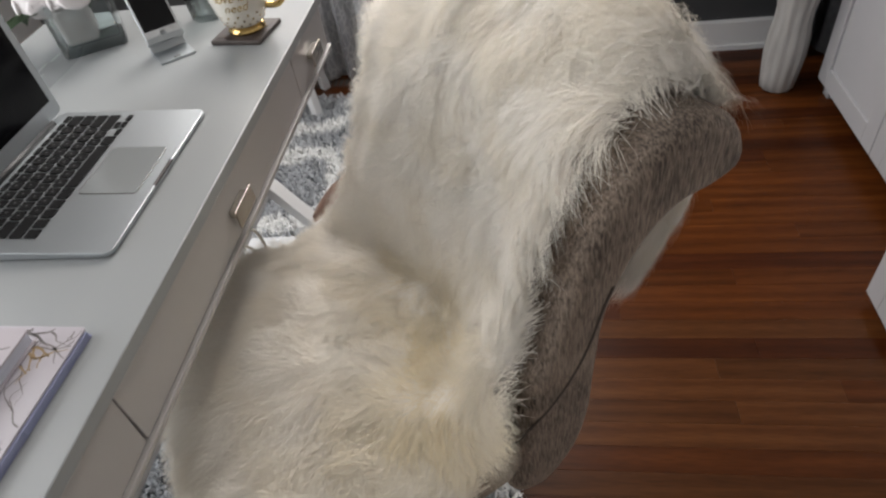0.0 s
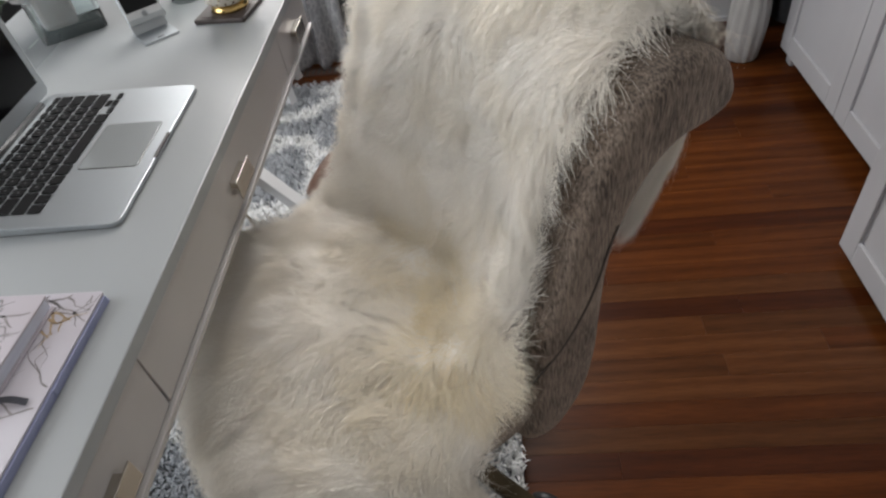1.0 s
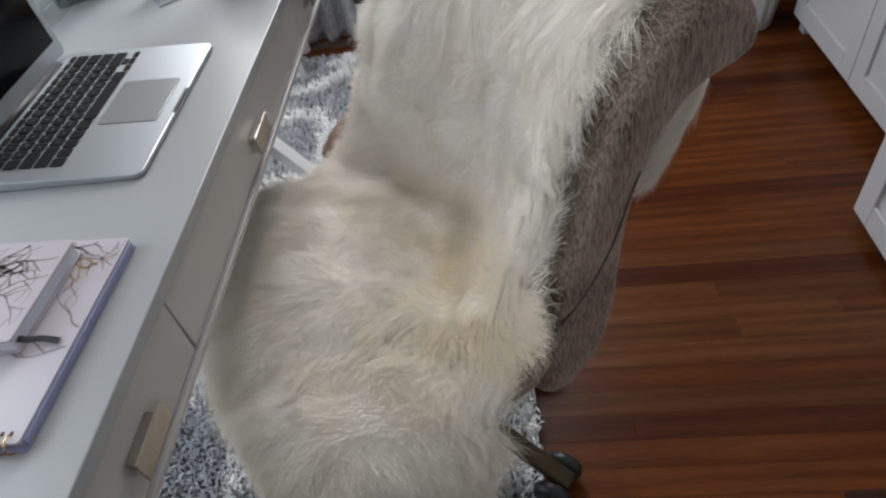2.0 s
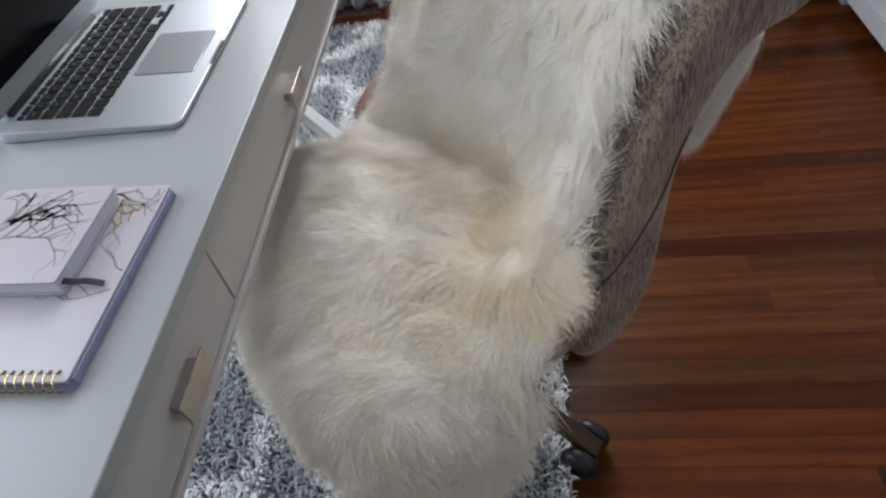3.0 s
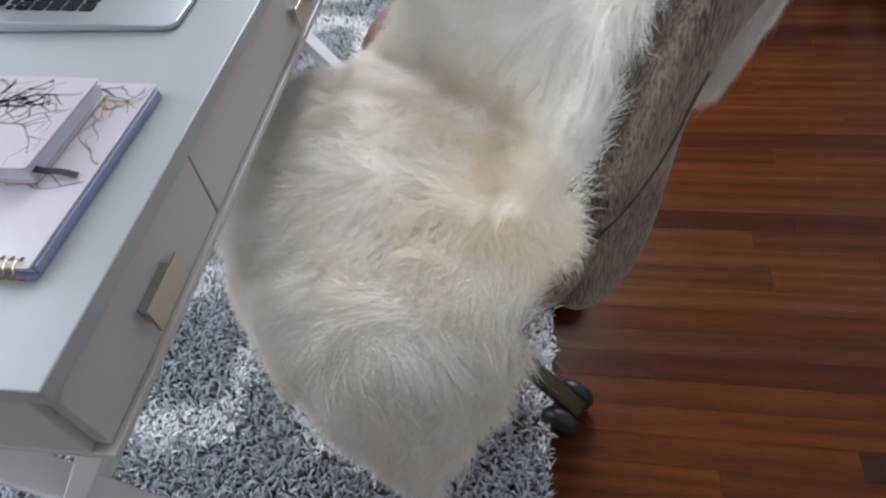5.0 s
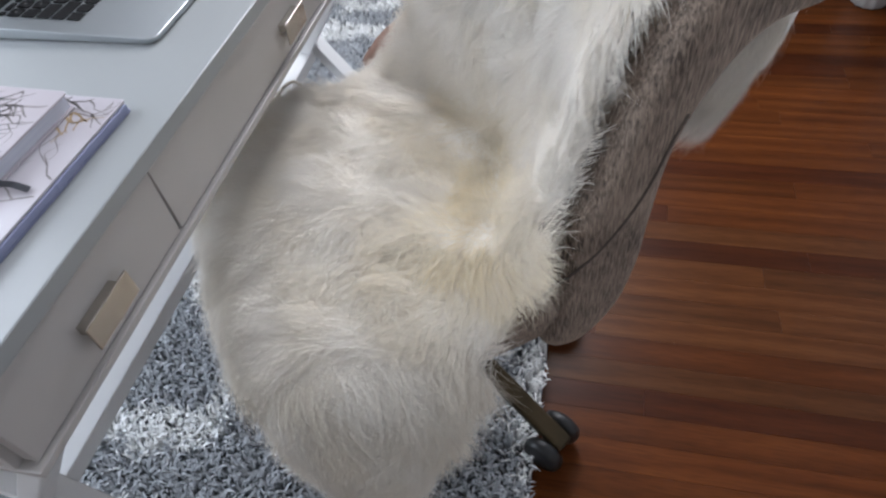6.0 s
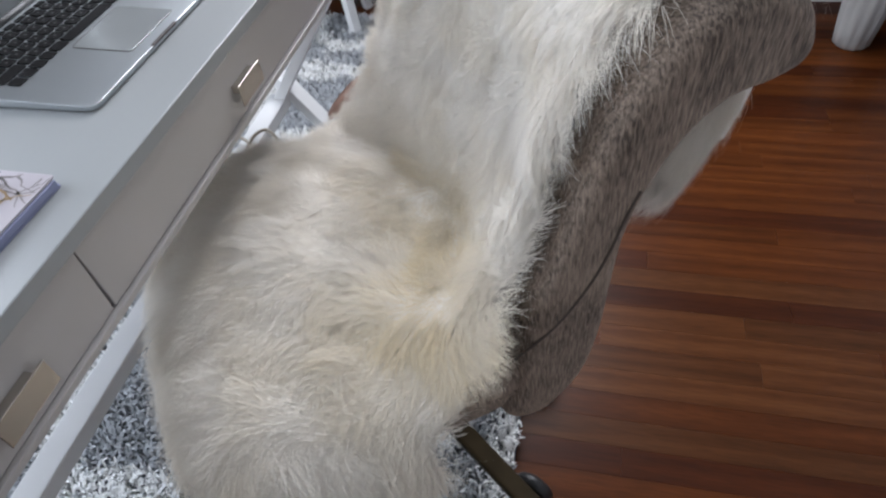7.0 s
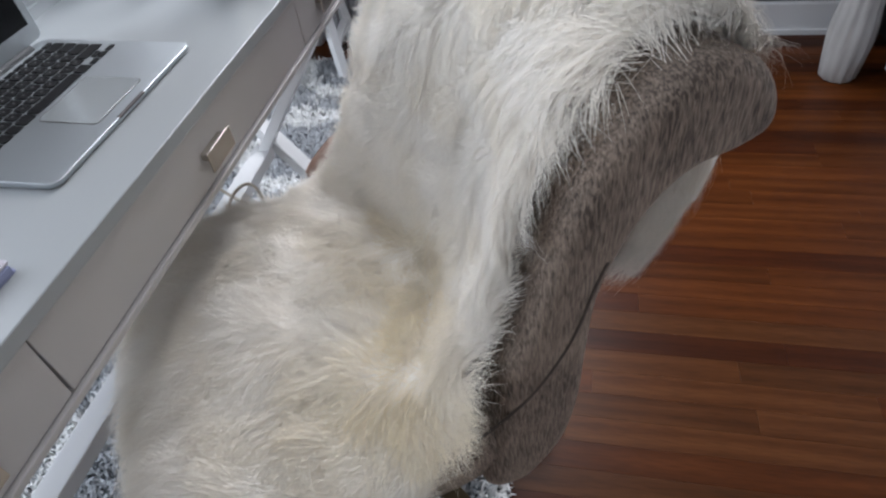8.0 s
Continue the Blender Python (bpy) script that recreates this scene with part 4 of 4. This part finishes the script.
def ribbons(name, roots, mids1, mids2, tips, wdir, width, c_root, c_tip, material, parent, label="", facing=None):
    """Tapered fibres as one mesh; each is its own island."""
    k = len(roots)
    w = wdir * (width[:, None] if np.ndim(width) else width)
    V = np.empty((k, 7, 3), np.float32)
    V[:, 0], V[:, 1] = roots - w * 0.5, roots + w * 0.5
    V[:, 2], V[:, 3] = mids1 - w * 0.5, mids1 + w * 0.5
    V[:, 4], V[:, 5] = mids2 - w * 0.36, mids2 + w * 0.36
    V[:, 6] = tips
    base = (np.arange(k) * 7)[:, None]
    loops = (base + np.array([[0, 1, 3, 2, 2, 3, 5, 4, 4, 5, 6]])).ravel()
    me = bpy.data.meshes.new(name)
    me.vertices.add(k * 7)
    me.vertices.foreach_set("co", V.ravel())
    me.loops.add(k * 11)
    me.loops.foreach_set("vertex_index", loops.astype(np.int32))
    me.polygons.add(k * 3)
    st = ((np.arange(k) * 11)[:, None] + np.array([[0, 4, 8]])).ravel()
    me.polygons.foreach_set("loop_start", st.astype(np.int32))
    me.update(calc_edges=True)
    me.shade_smooth()
    C = np.ones((k, 7, 4), np.float32)
    f = np.array([0, 0, 0.45, 0.45, 0.85, 0.85, 1.0])[None, :, None]
    C[:, :, :3] = c_root[:, None, :] * (1 - f) + c_tip[:, None, :] * f
    at = me.color_attributes.new("fibre", "FLOAT_COLOR", "POINT")
    at.data.foreach_set("color", C.ravel())
    if facing is not None:
        me.normals_split_custom_set_from_vertices(np.repeat(facing, 7, 0).astype(np.float32))
    return put(name, me, material, parent, label)


rs = np.random.RandomState(11)
skin = thing("sheepskin", CH, "long-haired cream white sheepskin draped over the chair", "sheepskin")
# the hide itself
gs, gb = 110, 46
UP = 1.0 if hide_frame(np.array([S_MID]), np.array([-0.2]))[3][0][2] > 0 else -1.0
bm = bmesh.new()
grid = []
for i in range(gs):
    s = 0.070 + (TOTAL - 0.082) * i / (gs - 1)
    b0, b1 = np.interp(s, FAR_B[:, 0], FAR_B[:, 1]), np.interp(s, NEAR_B[:, 0], NEAR_B[:, 1])
    P, _, _, N = hide_frame(np.full(gb, s), np.linspace(b0 + 0.016, b1 - 0.016, gb))
    P = P + N * UP * 0.0145 * np.clip(np.minimum(np.arange(gb), gb - 1 - np.arange(gb)) / 3, 0, 1)[:, None]
    grid.append([bm.verts.new(p) for p in P])
for r0, r1 in zip(grid, grid[1:]):
    for i in range(gb - 1):
        bm.faces.new((r0[i], r0[i + 1], r1[i + 1], r1[i]))
bmesh.ops.recalc_face_normals(bm, faces=bm.faces[:])
bmesh.ops.solidify(bm, geom=bm.faces[:], thickness=0.004)
part("hide", bm, HIDE, skin, "dense cream underwool on a suede hide", True)

# the far edge turns up and shows its suede side
fl = bmesh.new()
edge = spline([(0.055, -0.478, 0.640), (0.090, -0.496, 0.590), (0.128, -0.505, 0.565), (0.170, -0.500, 0.552)], 16)
rws = []
for i, q in enumerate(edge):
    r = 0.006 + 0.013 * math.sin(math.pi * i / 15)
    rws.append([fl.verts.new((q[0], q[1] - r * math.sin(t), q[2] - 0.012 + r * (1 - math.cos(t)))) for t in np.linspace(-0.6, 2.4, 10)])
for r0, r1 in zip(rws, rws[1:]):
    for i in range(9):
        fl.faces.new((r0[i], r0[i + 1], r1[i + 1], r1[i]))
bmesh.ops.solidify(fl, geom=fl.faces[:], thickness=0.002)
part("suede_edge", fl, SUEDE, skin, "pinkish suede edge curling up", True)

# locks, then hairs round each lock
NCL, PER = 12000, 38
cs = rs.uniform(0, TOTAL, NCL * 2)
cb0, cb1 = np.interp(cs, FAR_B[:, 0], FAR_B[:, 1]), np.interp(cs, NEAR_B[:, 0], NEAR_B[:, 1])
cb = rs.uniform(-0.52, 0.26, NCL * 2)
edge_wave = 0.012 * soft_noise(cs, cb, 5, 0.05)
ok = (cb > cb0 + edge_wave) & (cb < cb1 + edge_wave)
cs, cb = cs[ok][:NCL], cb[ok][:NCL]
k = len(cs)
turn = 0.70 * soft_noise(cs, cb, 1, 0.18) + 0.42 * soft_noise(cs, cb, 2, 0.05) + rs.normal(0, 0.22, k)
# combed towards the near side low on the back, fanning out at the edges of the seat
behind = np.clip((S_TOP - cs) / 0.06, 0, 1)
turn = turn * (1 - 0.6 * behind) + np.clip((cb + 0.05) / 0.15, -0.2, 1.1) * 0.9 * (1 - 0.85 * behind)
turn = turn - np.clip((-0.30 - cb) / 0.12, 0, 1.2) * 0.8
lift = np.clip(0.27 + 0.09 * soft_noise(cs, cb, 3, 0.06) + rs.normal(0, 0.05, k), 0.14, 0.8)
crown = np.exp(-((cs - (S_TOP - 0.045)) / 0.06) ** 2)
lift = lift * (1 - 0.45 * behind) + 0.16 * crown
llen = (1 - 0.42 * behind + 0.05 * crown) * np.clip(0.056 + 0.012 * soft_noise(cs, cb, 4, 0.06) + rs.normal(0, 0.006, k), 0.03, 0.08)
stain = np.clip(0.5 + 0.9 * soft_noise(cs, cb, 6, 0.12), 0, 1)
worn = np.exp(-((cs - S_CREASE) / 0.07) ** 2) * np.clip(1 - ((cb + 0.13) / 0.22) ** 2, 0, 1) + 0.7 * np.exp(-((cs - S_CREASE - 0.10) / 0.10) ** 2 - ((cb + 0.02) / 0.07) ** 2)
rep = np.repeat(np.arange(k), PER)
m = len(rep)
off_s, off_b = rs.normal(0, 0.0125, m), rs.normal(0, 0.0125, m)
hs = np.clip(cs[rep] + off_s, 0.001, TOTAL - 0.001)
hb = cb[rep] + off_b
p, ds, db, nn = hide_frame(hs, hb)
nn = nn * UP
# wool curls round the lower edge behind the back
free = (hs < 0.05)
nn = np.where((free & (rs.uniform(0, 1, m) < 0.5))[:, None], -nn, nn)
tn = turn[rep] + rs.normal(0, 0.26, m)
hang = np.clip((hs - (S_TOP - 0.05)) / 0.05, -1, 1)
gdir = ds * (np.cos(tn) * hang)[:, None] + db * np.sin(tn)[:, None]
gdir /= np.linalg.norm(gdir, axis=1, keepdims=True) + 1e-6
# hairs of a lock close up towards its tip
pull = -(ds * off_s[:, None] + db * off_b[:, None]) * 0.62
ln = (llen[rep] * rs.uniform(0.75, 1.12, m))[:, None]
lf = lift[rep][:, None]
curl = (db * np.cos(tn)[:, None] - ds * np.sin(tn)[:, None]) * (rs.normal(0, 0.12, m)[:, None] + (0.20 * soft_noise(cs, cb, 8, 0.03))[rep][:, None])
m1 = p + ln * (0.30 * nn * (0.6 + lf) + 0.26 * gdir) + pull * 0.25
m2 = p + ln * (nn * (0.16 + 0.62 * lf) + 0.62 * gdir + curl * 0.5) + pull * 0.65
tip = p + ln * (nn * (0.10 + 0.55 * lf) + 0.98 * gdir + curl) + pull
gravity = np.array([0, 0, -1.0])
tip = tip + gravity * ln * 0.10
wd = np.cross(gdir, nn)
wd /= np.linalg.norm(wd, axis=1, keepdims=True)
wd = wd * np.cos(0.5) + nn * (np.sin(rs.uniform(-0.5, 0.5, m)))[:, None]
shade = rs.uniform(0.95, 1.0, k)[rep][:, None]
cr = np.array([0.985, 0.915, 0.825]) * (1 - 0.1 * stain[rep][:, None]) * shade
cr = np.broadcast_to(cr, (m, 3))
ct = np.array([0.985, 0.938, 0.868])[None] - (0.05 * stain[rep])[:, None] * np.array([0.4, 0.9, 1.8])[None] - np.clip(worn, 0, 1)[rep][:, None] * np.array([0.0, 0.075, 0.24])[None]
ct = ct * shade
WIDTH = rs.uniform(0.00026, 0.00072, m)
soft_n = nn + np.array([0, 0, 0.32]) + (0.16 * rs.normal(0, 1, m) + 0.22 * rs.normal(0, 1, k)[rep])[:, None] * wd + 0.20 * gdir
soft_n /= np.linalg.norm(soft_n, axis=1, keepdims=True)
wool = ribbons("wool", p - nn * 0.001, m1, m2, tip, wd, WIDTH, cr, np.clip(ct, 0, 0.98), WOOL, skin, "long cream wool in loose locks", soft_n)
wool["kind"] = "stuff"

# ---- shag rug ----
RX0, RX1, RY0, RY1 = -1.30, -0.045, -0.06, 2.285
rug = thing("shag_rug", pose(0, 0, 0), "thick grey shag rug with a white trellis pattern", "rug")
part("backing", box((RX0, RY0, 0.0015), (RX1, RY1, 0.010), 0.002), BACKING, rug)
SP = 0.0058
xs, ys = np.meshgrid(np.arange(RX0 + 0.004, RX1 - 0.002, SP), np.arange(-0.05, RY1 - 0.002, SP))
xs, ys = xs.ravel(), ys.ravel()
k = len(xs)
xs = xs + rs.uniform(-0.003, 0.003, k)
ys = ys + rs.uniform(-0.003, 0.003, k)


def trellis(x, y):
    """1 on the white lattice, 0 on the grey fields."""
    x = x + 0.02 * soft_noise(x, y, 21, 0.12)
    y = y + 0.02 * soft_noise(x, y, 22, 0.12)
    u, v = (x - 0.33) / 0.46, (y - 0.36) / 0.54
    g = np.cos(2 * np.pi * u) * 0.55 + np.cos(2 * np.pi * v) * 0.55 + 0.35 * np.cos(2 * np.pi * (u + v)) * np.cos(2 * np.pi * (u - v))
    return np.clip(1.9 - np.abs(g + 0.12) / 0.24, 0, 1)


wh = trellis(xs, ys)
roots = np.stack([xs, ys, np.full(k, 0.008)], 1)
fa = 2.0 * soft_noise(xs, ys, 31, 0.10) + 2.2 * soft_noise(xs, ys, 32, 0.025) + rs.normal(0, 0.7, k)
lean = np.stack([np.cos(fa), np.sin(fa), np.zeros(k)], 1)
hl = rs.uniform(0.026, 0.042, k)[:, None]
up = np.array([0, 0, 1.0])[None]
sl = rs.uniform(0.25, 0.75, k)[:, None]
r1 = roots + hl * (0.5 * up + 0.16 * sl * lean)
r2 = roots + hl * (0.86 * up * (1 - 0.22 * sl) + 0.55 * sl * lean)
r3 = roots + hl * (0.98 * up * (1 - 0.40 * sl) + 1.0 * sl * lean)
w2 = np.stack([-np.sin(fa), np.cos(fa), np.zeros(k)], 1)
grey = np.array([0.43, 0.445, 0.465])[None] * rs.uniform(0.72, 1.22, k)[:, None]
white = np.array([0.92, 0.92, 0.90])[None] * rs.uniform(0.84, 1.06, k)[:, None]
pick = (rs.uniform(0, 1, k) < wh)[:, None]
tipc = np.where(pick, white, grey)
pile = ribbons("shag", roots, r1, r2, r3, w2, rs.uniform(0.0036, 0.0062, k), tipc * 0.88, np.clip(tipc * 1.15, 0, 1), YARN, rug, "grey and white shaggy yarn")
pile["kind"] = "stuff"

# ---- oak strip floor ----
sub = tagged(part("floor", box((LEFT - 0.14, NEAR - 0.14, -0.06), (RIGHT + 0.14, FAR + 0.14, -0.006)), GAP_DARK), "narrow red oak strip floor with a satin finish", "floor", kind="structure")
PW, Y_EDGE = 0.0573, 1.046
rf = random.Random(7)
JOINTS = {-3: (0.42,), -10: (0.493,)}
mesh_cache = {}


def plank_mesh(length, material):
    key = (length, material.name)
    if key not in mesh_cache:
        b = box((0, 0.0001, -0.006), (length - 0.0003, PW - 0.0001, 0.0), 0.0003, 1)
        me = bpy.data.meshes.new("plank")
        b.to_mesh(me)
        b.free()
        me.materials.append(material)
        mesh_cache[key] = me
    return mesh_cache[key]


row0, row1 = math.floor((-0.25 - Y_EDGE) / PW), math.floor((FAR - Y_EDGE) / PW)
for r in range(row0, row1 + 1):
    y = Y_EDGE + r * PW
    cuts = [LEFT]
    fixed = JOINTS.get(r, ())
    x = LEFT + rf.choice((0.35, 0.6, 0.85, 1.05))
    while x < RIGHT - 0.2:
        if not any(abs(x - q) < 0.4 for q in fixed):
            cuts.append(round(x, 3))
        x += rf.choice((0.55, 0.75, 0.95, 1.15))
    cuts = sorted(cuts + list(fixed)) + [RIGHT]
    for a, b in zip(cuts, cuts[1:]):
        pick_m = rf.random()
        material = OAK
        if pick_m > 0.90:
            material = OAK_PALE
        elif pick_m < 0.12:
            material = OAK_RED
        if r == 0 and b > 0.1:
            material = OAK_RED
        if r == -1 and b > 0.1:
            material = OAK_PALE
        if r == -10 and a > 0.45:
            material = OAK_DARK
        o = new("plank", plank_mesh(round(b - a, 3), material))
        o.parent = sub
        o.location = (a, y, 0)
rest = bmesh.new()
y = Y_EDGE + row0 * PW
while y > NEAR - 0.1:
    y -= PW
    x = LEFT
    while x < RIGHT - 0.01:
        ln_p = min(rf.uniform(0.5, 1.3), RIGHT - x)
        add_box(rest, (x, y + 0.0004, -0.006), (x + ln_p - 0.0006, y + PW - 0.0004, 0.0))
        x += ln_p
o = part("planks_behind", rest, OAK, sub)
o["kind"] = "stuff"
